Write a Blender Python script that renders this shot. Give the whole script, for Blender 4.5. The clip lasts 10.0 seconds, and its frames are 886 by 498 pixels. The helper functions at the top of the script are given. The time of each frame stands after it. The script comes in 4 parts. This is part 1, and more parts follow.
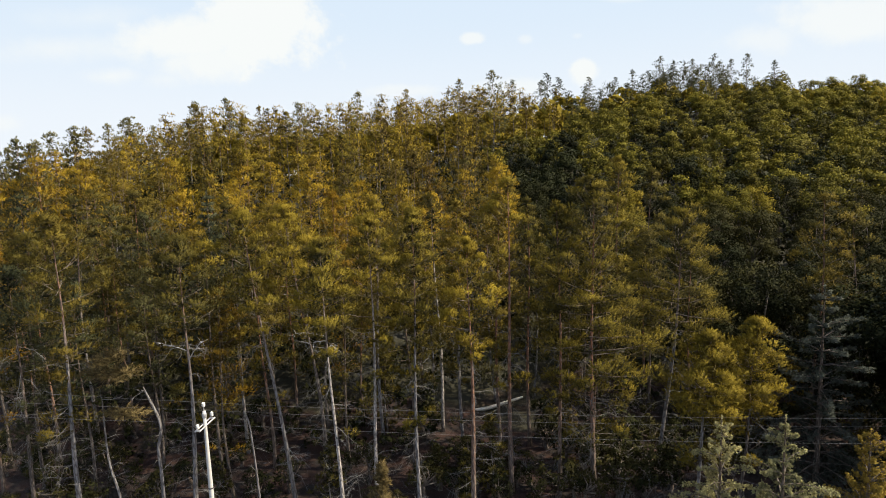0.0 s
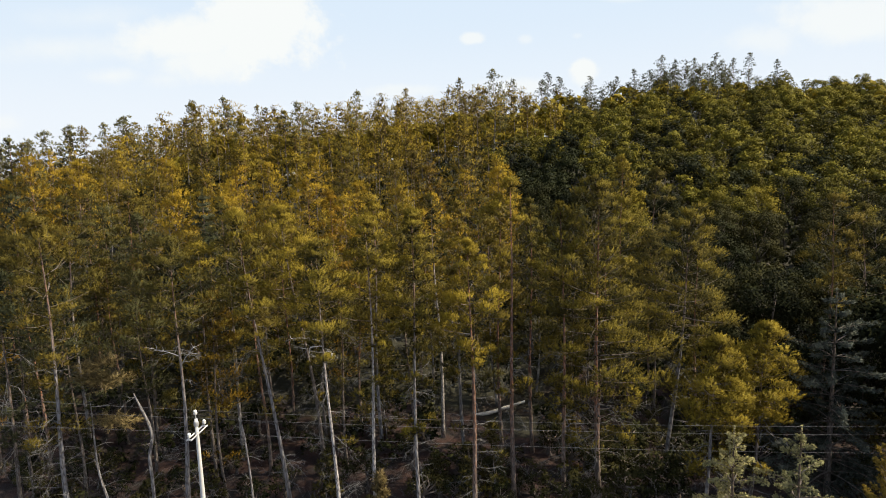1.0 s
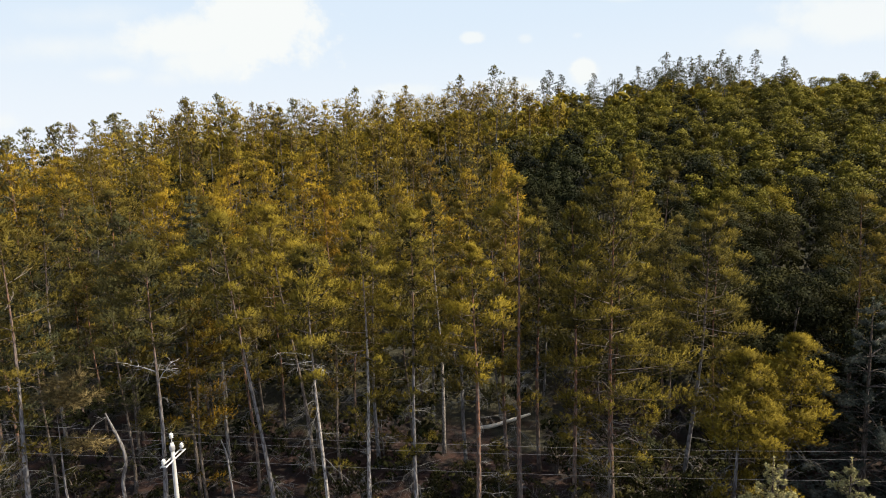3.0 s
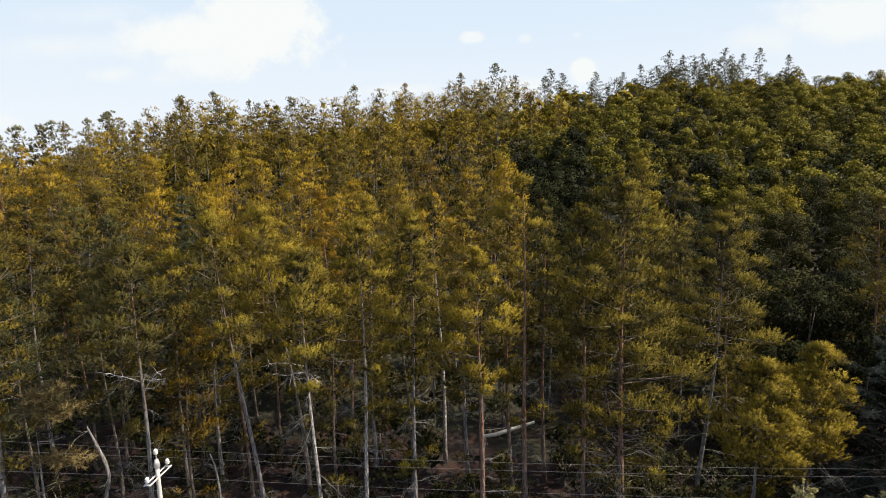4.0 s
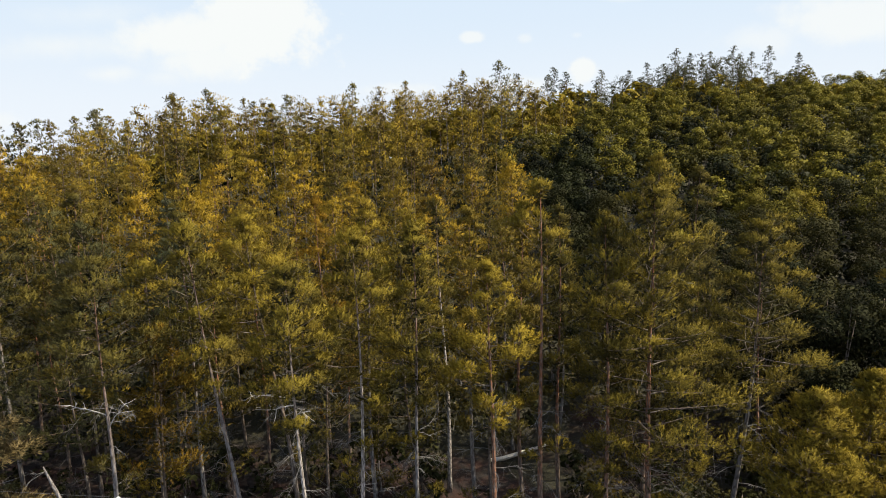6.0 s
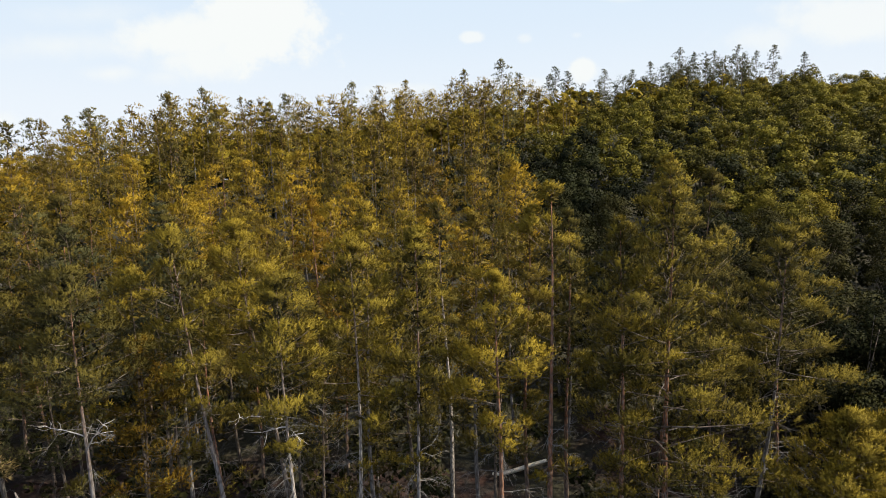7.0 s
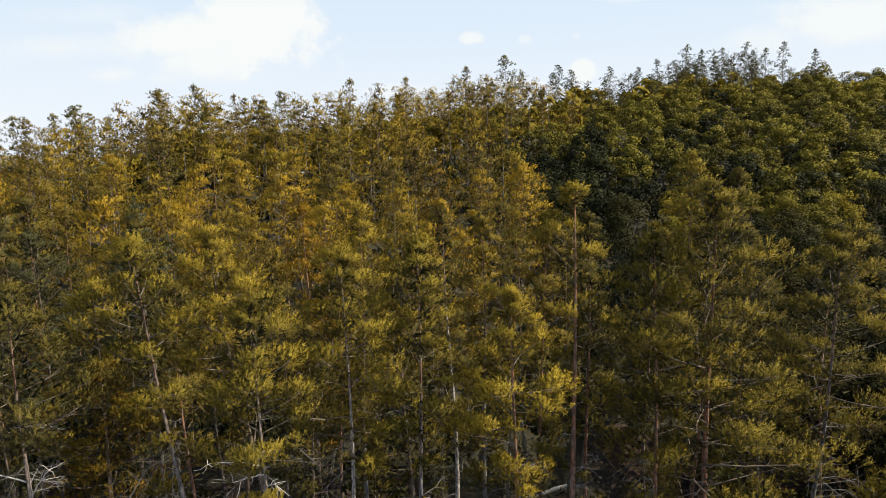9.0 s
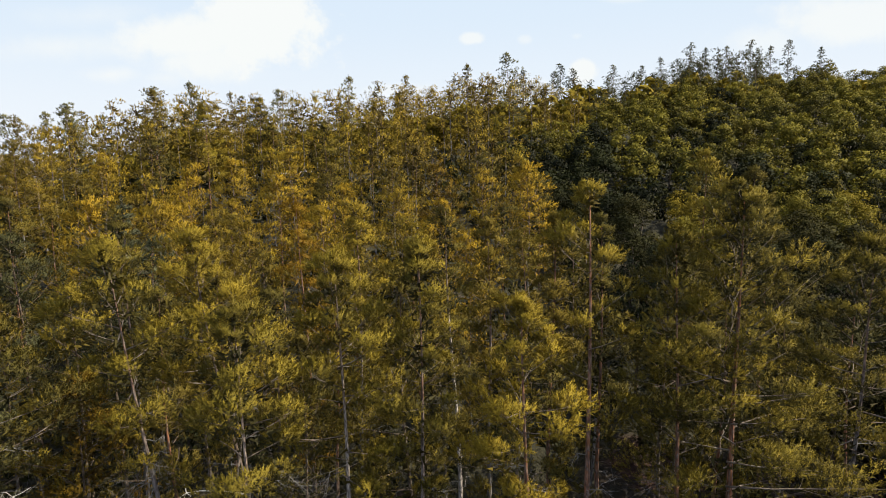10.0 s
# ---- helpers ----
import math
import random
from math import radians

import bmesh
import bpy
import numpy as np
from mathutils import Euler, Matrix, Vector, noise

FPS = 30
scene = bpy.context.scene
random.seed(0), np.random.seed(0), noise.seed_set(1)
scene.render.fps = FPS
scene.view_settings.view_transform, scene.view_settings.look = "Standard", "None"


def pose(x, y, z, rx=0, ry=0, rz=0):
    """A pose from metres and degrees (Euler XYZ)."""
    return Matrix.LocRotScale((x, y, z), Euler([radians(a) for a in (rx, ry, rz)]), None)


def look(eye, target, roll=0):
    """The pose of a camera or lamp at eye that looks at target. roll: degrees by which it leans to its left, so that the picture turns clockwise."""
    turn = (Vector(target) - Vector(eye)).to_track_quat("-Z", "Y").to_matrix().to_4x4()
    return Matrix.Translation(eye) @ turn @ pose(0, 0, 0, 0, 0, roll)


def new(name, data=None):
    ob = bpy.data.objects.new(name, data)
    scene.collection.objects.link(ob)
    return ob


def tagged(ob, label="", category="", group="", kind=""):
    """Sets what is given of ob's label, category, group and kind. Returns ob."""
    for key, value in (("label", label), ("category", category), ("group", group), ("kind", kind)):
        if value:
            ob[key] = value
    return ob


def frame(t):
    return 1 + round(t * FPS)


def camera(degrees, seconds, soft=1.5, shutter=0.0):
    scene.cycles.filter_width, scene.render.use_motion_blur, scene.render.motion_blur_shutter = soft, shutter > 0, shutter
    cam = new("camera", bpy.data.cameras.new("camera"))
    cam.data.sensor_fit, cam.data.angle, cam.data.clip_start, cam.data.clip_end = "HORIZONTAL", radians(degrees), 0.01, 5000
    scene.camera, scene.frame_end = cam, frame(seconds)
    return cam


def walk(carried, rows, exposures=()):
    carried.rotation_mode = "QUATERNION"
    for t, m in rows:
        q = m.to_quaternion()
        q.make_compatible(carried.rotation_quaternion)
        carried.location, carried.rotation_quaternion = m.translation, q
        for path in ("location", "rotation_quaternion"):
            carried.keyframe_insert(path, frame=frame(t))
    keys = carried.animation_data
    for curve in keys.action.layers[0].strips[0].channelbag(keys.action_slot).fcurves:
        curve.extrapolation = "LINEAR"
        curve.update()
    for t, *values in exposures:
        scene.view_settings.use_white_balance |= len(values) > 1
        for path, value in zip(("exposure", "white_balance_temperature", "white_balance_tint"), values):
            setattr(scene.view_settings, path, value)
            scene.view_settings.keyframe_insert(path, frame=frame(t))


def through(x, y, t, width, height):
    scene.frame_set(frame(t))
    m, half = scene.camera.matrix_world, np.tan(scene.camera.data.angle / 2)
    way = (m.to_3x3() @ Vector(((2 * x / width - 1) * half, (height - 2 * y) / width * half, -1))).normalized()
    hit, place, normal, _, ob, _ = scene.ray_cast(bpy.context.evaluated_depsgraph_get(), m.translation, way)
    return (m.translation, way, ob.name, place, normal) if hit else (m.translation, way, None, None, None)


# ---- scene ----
cam = camera(73.0, 10.0, 0.95)
EYE = 23.0
ROWS = [
    (0.0, 0.0, 0.0, 0.0, -0.1, -7.6, 1.98),
    (0.5, -0.015, 0.557, -0.021, -0.1, -7.607, 1.97),
    (1.0, -0.024, 1.18, -0.027, -0.1, -7.607, 1.97),
    (1.5, -0.043, 1.871, -0.041, -0.1, -7.613, 1.96),
    (2.0, -0.066, 2.63, -0.051, -0.107, -7.627, 1.95),
    (2.5, -0.085, 3.444, -0.064, -0.107, -7.647, 1.94),
    (4.0, -0.249, 6.129, -0.118, -0.147, -7.694, 1.88),
    (4.5, -0.323, 7.075, -0.087, -0.16, -7.707, 1.87),
    (5.0, -0.411, 8.032, -0.044, -0.16, -7.707, 1.85),
    (5.5, -0.501, 9.002, 0.003, -0.167, -7.707, 1.83),
    (7.0, -0.781, 12.018, 0.141, -0.2, -7.714, 1.76),
    (7.5, -0.854, 13.008, 0.153, -0.2, -7.707, 1.76),
    (8.0, -0.908, 13.973, 0.144, -0.2, -7.687, 1.77),
    (8.5, -0.976, 14.924, 0.1, -0.2, -7.667, 1.79),
    (9.0, -1.019, 15.878, 0.065, -0.194, -7.64, 1.79),
    (9.5, -1.074, 16.854, 0.019, -0.187, -7.627, 1.78),
    (10.0, -1.141, 17.83, -0.044, -0.187, -7.62, 1.78),
]
walk(cam, [(t, pose(x, y, EYE + z, 90 + pitch, roll, yaw)) for t, x, y, z, yaw, pitch, roll in ROWS])

# ---- world, sun, exposure ----
SUN_AZ, SUN_EL = radians(93), radians(48)
sun_dir = Vector((math.sin(SUN_AZ) * math.cos(SUN_EL), math.cos(SUN_AZ) * math.cos(SUN_EL), math.sin(SUN_EL)))
sun = new("sun", bpy.data.lights.new("sun", "SUN"))
sun.data.energy, sun.data.angle, sun.data.color = 4.3, radians(0.6), (1.0, 0.88, 0.67)
sun.matrix_world = look(sun_dir * 300, (0, 0, 0))
scene.view_settings.exposure = 1.12


class Nodes:
    """Short hand for node trees."""

    def __init__(self, tree):
        self.tree = tree
        tree.nodes.clear()

    def add(self, kind, props=None, **inputs):
        node = self.tree.nodes.new(kind)
        for key, value in (props or {}).items():
            setattr(node, key, value)
        for key, value in inputs.items():
            name = key.replace("_", " ")
            sock = node.inputs[int(key[1:])] if key[0] == "i" and key[1:].isdigit() else node.inputs[name]
            if isinstance(value, bpy.types.NodeSocket):
                self.tree.links.new(value, sock)
            else:
                sock.default_value = value
        return node

    def math(self, op, a, b=0.0, clamp=False):
        return self.add("ShaderNodeMath", {"operation": op, "use_clamp": clamp}, i0=a, i1=b).outputs[0]

    def mix(self, fac, a, b):
        node = self.add("ShaderNodeMix", {"data_type": "RGBA"}, i0=fac, i6=a, i7=b)
        return node.outputs[2]

    def noise(self, vector, scale, detail=3.0, rough=0.55):
        return self.add("ShaderNodeTexNoise", Vector=vector, Scale=scale, Detail=detail, Roughness=rough).outputs["Fac"]

    def ramp(self, fac, lo, hi):
        node = self.add("ShaderNodeMapRange", {"interpolation_type": "SMOOTHSTEP"}, Value=fac)
        node.inputs["From Min"].default_value, node.inputs["From Max"].default_value = lo, hi
        return node.outputs["Result"]


def make_world():
    world = bpy.data.worlds.new("sky")
    scene.world = world
    world.use_nodes = True
    n = Nodes(world.node_tree)
    sky = n.add("ShaderNodeTexSky", {"sky_type": "NISHITA", "sun_disc": False, "sun_elevation": SUN_EL, "sun_rotation": SUN_AZ,
                                     "altitude": 600.0, "dust_density": 1.6, "air_density": 1.0})
    way = n.add("ShaderNodeTexCoord").outputs["Generated"]
    split = n.add("ShaderNodeSeparateXYZ", Vector=way)
    x, y, z = split.outputs
    ahead = n.math("MAXIMUM", y, 0.05)
    u, v = n.math("DIVIDE", x, ahead), n.math("DIVIDE", z, ahead)
    warp = n.noise(way, 9.0, 5.0, 0.6)
    warp2 = n.noise(way, 30.0, 5.0, 0.65)
    edge = n.math("ADD", n.math("MULTIPLY", n.math("SUBTRACT", warp, 0.5), 1.2), n.math("MULTIPLY", n.math("SUBTRACT", warp2, 0.5), 0.9))

    def bank(cu, cv, ru, rv, soft):
        du = n.math("DIVIDE", n.math("SUBTRACT", u, cu), ru)
        dv = n.math("DIVIDE", n.math("SUBTRACT", v, cv), rv)
        r = n.math("SQRT", n.math("ADD", n.math("MULTIPLY", du, du), n.math("MULTIPLY", dv, dv)))
        return n.math("MULTIPLY", n.ramp(n.math("ADD", n.math("SUBTRACT", 1.0, r), edge), 0.0, soft), n.ramp(y, 0.05, 0.3))

    cover = None
    for cu, cv, ru, rv, soft, thick in (
            (-0.275, 0.245, 0.115, 0.100, 0.35, 1.0), (-0.40, 0.220, 0.15, 0.050, 0.7, 1.0), (-0.60, 0.214, 0.20, 0.030, 1.2, 0.6), (-0.37, 0.185, 0.13, 0.045, 0.8, 0.95),
            (-0.53, 0.168, 0.065, 0.018, 1.1, 0.75), (-0.44, 0.16, 0.05, 0.022, 1.1, 0.55), (-0.55, 0.26, 0.16, 0.03, 1.6, 0.5), (-0.30, 0.165, 0.12, 0.03, 1.8, 0.35),
            (0.055, 0.207, 0.022, 0.011, 0.6, 0.8), (0.142, 0.203, 0.015, 0.010, 0.8, 0.5), (0.225, 0.205, 0.012, 0.007, 0.8, 0.35),
            (0.235, 0.150, 0.032, 0.026, 0.4, 0.95), (0.66, 0.22, 0.17, 0.055, 0.7, 0.85), (0.52, 0.19, 0.10, 0.035, 0.8, 0.6),
            (0.12, 0.128, 0.09, 0.018, 0.8, 0.7), (-0.06, 0.128, 0.09, 0.014, 0.8, 0.6), (0.30, 0.262, 0.06, 0.010, 0.9, 0.4),
            (-0.74, 0.10, 0.08, 0.02, 0.8, 0.6)):
        b = n.math("MULTIPLY", bank(cu, cv, ru, rv, soft), thick)
        cover = b if cover is None else n.math("MAXIMUM", cover, b)
    # scattered fair-weather cloud over the rest of the dome
    rest = n.math("MULTIPLY", n.ramp(n.noise(way, 3.2, 6.0, 0.6), 0.56, 0.72), n.math("SUBTRACT", 1.0, n.ramp(y, 0.3, 0.6)))
    cover = n.math("MAXIMUM", cover, n.math("MULTIPLY", rest, 0.7))
    scaled = n.add("ShaderNodeVectorMath", {"operation": "SCALE"}, i0=sky.outputs[0])
    scaled.inputs["Scale"].default_value = 0.15
    low = n.mix(n.ramp(z, 0.05, 0.27), (0.398, 0.425, 0.455, 1), (0.332, 0.388, 0.448, 1))
    dome = n.mix(0.35, scaled.outputs[0], (0.395, 0.425, 0.472, 1))
    pale = n.mix(n.ramp(z, 0.26, 0.55), low, dome)
    col = n.mix(cover, pale, (0.432, 0.444, 0.440, 1))
    back = n.add("ShaderNodeBackground", Color=col, Strength=1.0)
    out = n.add("ShaderNodeOutputWorld", Surface=back.outputs[0])


make_world()


# ---- materials ----
def material(name):
    m = bpy.data.materials.new(name)
    m.use_nodes = True
    return m, Nodes(m.node_tree)


def foliage(name, dark, light, warm, warm_share=0.3, through=0.22, rough=0.55, patch=0.12):
    """Leaves or needles: tint runs from the dark to the light colour, whole trees differ, patches turn warm."""
    m, n = material(name)
    tint = n.add("ShaderNodeAttribute", {"attribute_name": "tint"}).outputs["Fac"]
    place = n.add("ShaderNodeNewGeometry")
    tree = n.add("ShaderNodeObjectInfo").outputs["Random"]
    big = n.noise(place.outputs["Position"], patch, 2.0)
    grain = place.outputs["Random Per Island"]
    tone = n.math("ADD", n.math("MULTIPLY", tint, 0.86), n.math("MULTIPLY", grain, 0.07))
    tone = n.math("ADD", tone, n.math("MULTIPLY", n.math("SUBTRACT", tree, 0.42), 0.34), True)
    col = n.mix(tone, dark, light)
    warmth = n.math("MULTIPLY", n.ramp(n.math("ADD", n.math("MULTIPLY", big, 0.7), n.math("MULTIPLY", tree, 0.5)), 0.45, 0.85), warm_share)
    col = n.mix(warmth, col, warm)
    leaf = n.add("ShaderNodeBsdfPrincipled", Base_Color=col, Roughness=rough)
    leaf.inputs["Specular IOR Level"].default_value = 0.05
    glow = n.add("ShaderNodeBsdfTranslucent", Color=col)
    both = n.add("ShaderNodeMixShader", i0=through, i1=leaf.outputs[0], i2=glow.outputs[0])
    n.add("ShaderNodeOutputMaterial", Surface=both.outputs[0])
    return m


def bark(name, low, high, start=0.35, end=0.7, scale=6.0):
    """Plated bark, grey at the foot and warmer towards the crown."""
    m, n = material(name)
    tc = n.add("ShaderNodeTexCoord").outputs["Object"]
    tint = n.add("ShaderNodeAttribute", {"attribute_name": "tint"}).outputs["Fac"]
    tree = n.add("ShaderNodeObjectInfo").outputs["Random"]
    stretched = n.add("ShaderNodeMapping", Vector=tc, Scale=(1, 1, 0.25)).outputs[0]
    plates = n.add("ShaderNodeTexVoronoi", {"feature": "DISTANCE_TO_EDGE"}, Vector=stretched, Scale=scale).outputs["Distance"]
    fine = n.noise(stretched, scale * 2.6, 4.0)
    blotch = n.noise(tc, 1.1, 3.0)
    height = n.ramp(n.math("ADD", tint, n.math("MULTIPLY", n.math("SUBTRACT", blotch, 0.5), 0.5)), start, end)
    col = n.mix(height, low, high)
    crack = n.ramp(plates, 0.0, 0.22)
    dark = n.mix(n.math("MULTIPLY", n.math("SUBTRACT", 1.0, crack), 0.75), col, (0.03, 0.022, 0.018, 1))
    pale = n.mix(n.math("MULTIPLY", n.ramp(fine, 0.45, 0.75), 0.45), dark, (0.36, 0.32, 0.29, 1))
    pale = n.mix(n.math("MULTIPLY", tree, 0.25), pale, (0.13, 0.10, 0.08, 1))
    bump = n.add("ShaderNodeBump", Strength=0.8, Distance=0.03, Height=n.math("ADD", n.ramp(plates, 0.0, 0.3), fine))
    b = n.add("ShaderNodeBsdfPrincipled", Base_Color=pale, Roughness=0.9, Normal=bump.outputs[0])
    n.add("ShaderNodeOutputMaterial", Surface=b.outputs[0])
    return m


def mottled(name, a, b, c, scale, rough=0.85, metal=0.0, bump=0.3, fine=6.0):
    """A plain weathered surface with stains and grain."""
    m, n = material(name)
    tc = n.add("ShaderNodeTexCoord").outputs["Object"]
    big, small = n.noise(tc, scale, 4.0), n.noise(tc, scale * fine, 4.0)
    col = n.mix(n.ramp(big, 0.35, 0.65), a, b)
    col = n.mix(n.math("MULTIPLY", n.ramp(small, 0.5, 0.75), 0.6), col, c)
    bp = n.add("ShaderNodeBump", Strength=bump, Distance=0.02, Height=small)
    s = n.add("ShaderNodeBsdfPrincipled", Base_Color=col, Roughness=rough, Metallic=metal, Normal=bp.outputs[0])
    n.add("ShaderNodeOutputMaterial", Surface=s.outputs[0])
    return m


def soil():
    """Forest floor: red-brown needle litter, earth, grassy patches, all darkened to hold the shade under the pines."""
    m, n = material("forest_floor")
    pos = n.add("ShaderNodeNewGeometry").outputs["Position"]
    big, mid, small = n.noise(pos, 0.11, 4.0), n.noise(pos, 0.7, 4.0), n.noise(pos, 9.0, 5.0, 0.7)
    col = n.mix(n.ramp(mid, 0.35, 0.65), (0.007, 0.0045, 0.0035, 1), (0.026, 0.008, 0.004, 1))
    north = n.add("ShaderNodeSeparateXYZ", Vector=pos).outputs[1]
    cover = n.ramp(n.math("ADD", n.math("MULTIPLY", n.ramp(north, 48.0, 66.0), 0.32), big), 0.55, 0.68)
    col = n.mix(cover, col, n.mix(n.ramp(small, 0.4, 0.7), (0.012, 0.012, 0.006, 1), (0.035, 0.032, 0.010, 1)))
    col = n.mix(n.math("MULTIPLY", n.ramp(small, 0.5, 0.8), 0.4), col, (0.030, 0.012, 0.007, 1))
    bp = n.add("ShaderNodeBump", Strength=0.9, Distance=0.12, Height=n.math("ADD", mid, small))
    s = n.add("ShaderNodeBsdfPrincipled", Base_Color=col, Roughness=0.95, Normal=bp.outputs[0])
    n.add("ShaderNodeOutputMaterial", Surface=s.outputs[0])
    return m


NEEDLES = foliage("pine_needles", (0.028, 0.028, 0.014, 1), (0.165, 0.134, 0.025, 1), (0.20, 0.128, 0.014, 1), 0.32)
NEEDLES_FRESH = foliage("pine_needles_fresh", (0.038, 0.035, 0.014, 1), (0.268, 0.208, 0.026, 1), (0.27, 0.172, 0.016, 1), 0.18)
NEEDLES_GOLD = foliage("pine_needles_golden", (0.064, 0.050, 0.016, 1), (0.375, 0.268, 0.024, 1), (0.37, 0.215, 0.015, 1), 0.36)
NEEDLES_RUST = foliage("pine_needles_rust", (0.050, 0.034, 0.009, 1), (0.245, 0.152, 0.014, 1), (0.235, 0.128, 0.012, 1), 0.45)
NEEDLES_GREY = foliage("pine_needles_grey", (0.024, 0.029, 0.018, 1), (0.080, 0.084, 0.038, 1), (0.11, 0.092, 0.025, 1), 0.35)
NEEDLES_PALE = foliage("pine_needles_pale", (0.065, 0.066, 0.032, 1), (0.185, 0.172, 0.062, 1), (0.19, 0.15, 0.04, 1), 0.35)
NEEDLES_DRY = foliage("dry_needles", (0.10, 0.075, 0.03, 1), (0.22, 0.17, 0.08, 1), (0.20, 0.14, 0.05, 1), 0.4)
# Oak leaves twice: with the hollow's shade in the colour, and sunlit.
OAK_SHADE = foliage("oak_leaves_shaded", (0.006, 0.008, 0.004, 1), (0.022, 0.025, 0.008, 1), (0.034, 0.029, 0.007, 1), 0.6, 0.15, 0.7, 0.035)
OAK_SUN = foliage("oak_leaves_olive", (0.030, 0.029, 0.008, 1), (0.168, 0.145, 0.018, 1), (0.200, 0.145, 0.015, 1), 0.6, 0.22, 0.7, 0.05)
CEDAR = foliage("cedar_needles", (0.040, 0.048, 0.030, 1), (0.42, 0.40, 0.20, 1), (0.34, 0.29, 0.12, 1), 0.4, 0.15, 0.6, 0.25)
CEDAR_GOLD = foliage("golden_cedar_needles", (0.055, 0.047, 0.013, 1), (0.36, 0.27, 0.06, 1), (0.33, 0.22, 0.04, 1), 0.4, 0.2)
CEDAR_DARK = foliage("grey_cedar_needles", (0.035, 0.042, 0.028, 1), (0.13, 0.14, 0.085, 1), (0.12, 0.11, 0.05, 1), 0.3, 0.15)
SPRUCE = foliage("spruce_needles", (0.022, 0.028, 0.024, 1), (0.135, 0.15, 0.125, 1), (0.12, 0.12, 0.075, 1), 0.25, 0.15)
# Leaf colour taken down to near black to hold the understory shade.
BUSH_SHADE = foliage("shaded_shrub_leaves", (0.012, 0.015, 0.006, 1), (0.036, 0.037, 0.012, 1), (0.05, 0.038, 0.012, 1), 0.4, 0.2)
BARK = bark("pine_bark", (0.180, 0.176, 0.182, 1), (0.17, 0.085, 0.05, 1), 0.45, 0.85)
BARK_RED = bark("red_pine_bark", (0.16, 0.115, 0.09, 1), (0.22, 0.085, 0.035, 1), 0.1, 0.45)
BARK_PALE = bark("pale_pine_bark", (0.45, 0.42, 0.40, 1), (0.30, 0.21, 0.15, 1), 0.5, 0.9, 9.0)
BARK_DARK = bark("dark_bark", (0.07, 0.055, 0.045, 1), (0.10, 0.065, 0.04, 1))
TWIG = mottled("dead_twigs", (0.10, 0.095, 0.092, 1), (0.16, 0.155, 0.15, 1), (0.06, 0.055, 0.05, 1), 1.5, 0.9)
# Shaded copy of the dead twig colour, for wood behind the front row.
TWIG_SHADE = mottled("shaded_dead_twigs", (0.060, 0.052, 0.047, 1), (0.095, 0.086, 0.080, 1), (0.035, 0.03, 0.027, 1), 1.5, 0.9)
LIMB = mottled("live_limbs", (0.10, 0.073, 0.056, 1), (0.19, 0.16, 0.135, 1), (0.06, 0.04, 0.03, 1), 1.2, 0.9)
PALE_LIMB = mottled("bleached_limbs", (0.42, 0.40, 0.38, 1), (0.32, 0.30, 0.285, 1), (0.18, 0.15, 0.13, 1), 2.0, 0.85)
BLEACHED = mottled("bleached_wood", (0.72, 0.67, 0.58, 1), (0.60, 0.54, 0.45, 1), (0.36, 0.29, 0.22, 1), 1.3, 0.85, 0.0, 0.5)
CONCRETE = mottled("pole_paint", (0.52, 0.51, 0.49, 1), (0.44, 0.43, 0.41, 1), (0.40, 0.38, 0.35, 1), 1.4, 0.8)
STEEL = mottled("galvanised_steel", (0.55, 0.55, 0.55, 1), (0.45, 0.45, 0.46, 1), (0.30, 0.27, 0.25, 1), 4.0, 0.5, 0.6)
PORCELAIN = mottled("porcelain", (0.72, 0.71, 0.68, 1), (0.62, 0.61, 0.58, 1), (0.45, 0.43, 0.40, 1), 8.0, 0.25)
DARK_BAND = mottled("dark_band", (0.04, 0.04, 0.04, 1), (0.07, 0.06, 0.06, 1), (0.10, 0.09, 0.08, 1), 8.0, 0.6)
WIRE = mottled("wire", (0.17, 0.17, 0.18, 1), (0.13, 0.13, 0.14, 1), (0.22, 0.22, 0.22, 1), 2.0, 0.7, 0.0)
FLOOR = soil()


# ---- mesh helpers ----
def tube(points, radii, sides=6, tint=(0.0, 1.0)):
    """A tapered tube along points, closed at its tip: vertices, triangles, tint."""
    p = np.asarray(points, float)
    k = len(p)
    r = np.broadcast_to(np.asarray(radii, float), (k,))
    d = np.gradient(p, axis=0)
    d /= np.linalg.norm(d, axis=1)[:, None] + 1e-9
    ref = np.where(np.abs(d[:, 2:3]) > 0.9, np.array([[1.0, 0, 0]]), np.array([[0, 0, 1.0]]))
    a = np.cross(d, ref)
    a /= np.linalg.norm(a, axis=1)[:, None] + 1e-9
    b = np.cross(d, a)
    ang = np.arange(sides) * 2 * math.pi / sides
    ring = a[:, None, :] * np.cos(ang)[None, :, None] + b[:, None, :] * np.sin(ang)[None, :, None]
    v = (p[:, None, :] + ring * r[:, None, None]).reshape(-1, 3)
    i, j = np.meshgrid(np.arange(k - 1), np.arange(sides), indexing="ij")
    j2 = (j + 1) % sides
    q = np.stack([i * sides + j, i * sides + j2, (i + 1) * sides + j2, (i + 1) * sides + j], -1).reshape(-1, 4)
    f = np.concatenate([q[:, [0, 1, 2]], q[:, [0, 2, 3]]])
    caps = [(0, s + 1, s) for s in range(1, sides - 1)]
    top = (k - 1) * sides
    caps += [(top, top + s, top + s + 1) for s in range(1, sides - 1)]
    f = np.concatenate([f, np.array(caps, int).reshape(-1, 3)])
    t = np.repeat(np.linspace(tint[0], tint[1], k), sides)
    return v, f, t


def join(pieces):
    """One set of arrays out of many."""
    vs, fs, ts, at = [], [], [], 0
    for v, f, t in pieces:
        vs.append(v), fs.append(f + at), ts.append(t)
        at += len(v)
    return np.concatenate(vs), np.concatenate(fs), np.concatenate(ts)


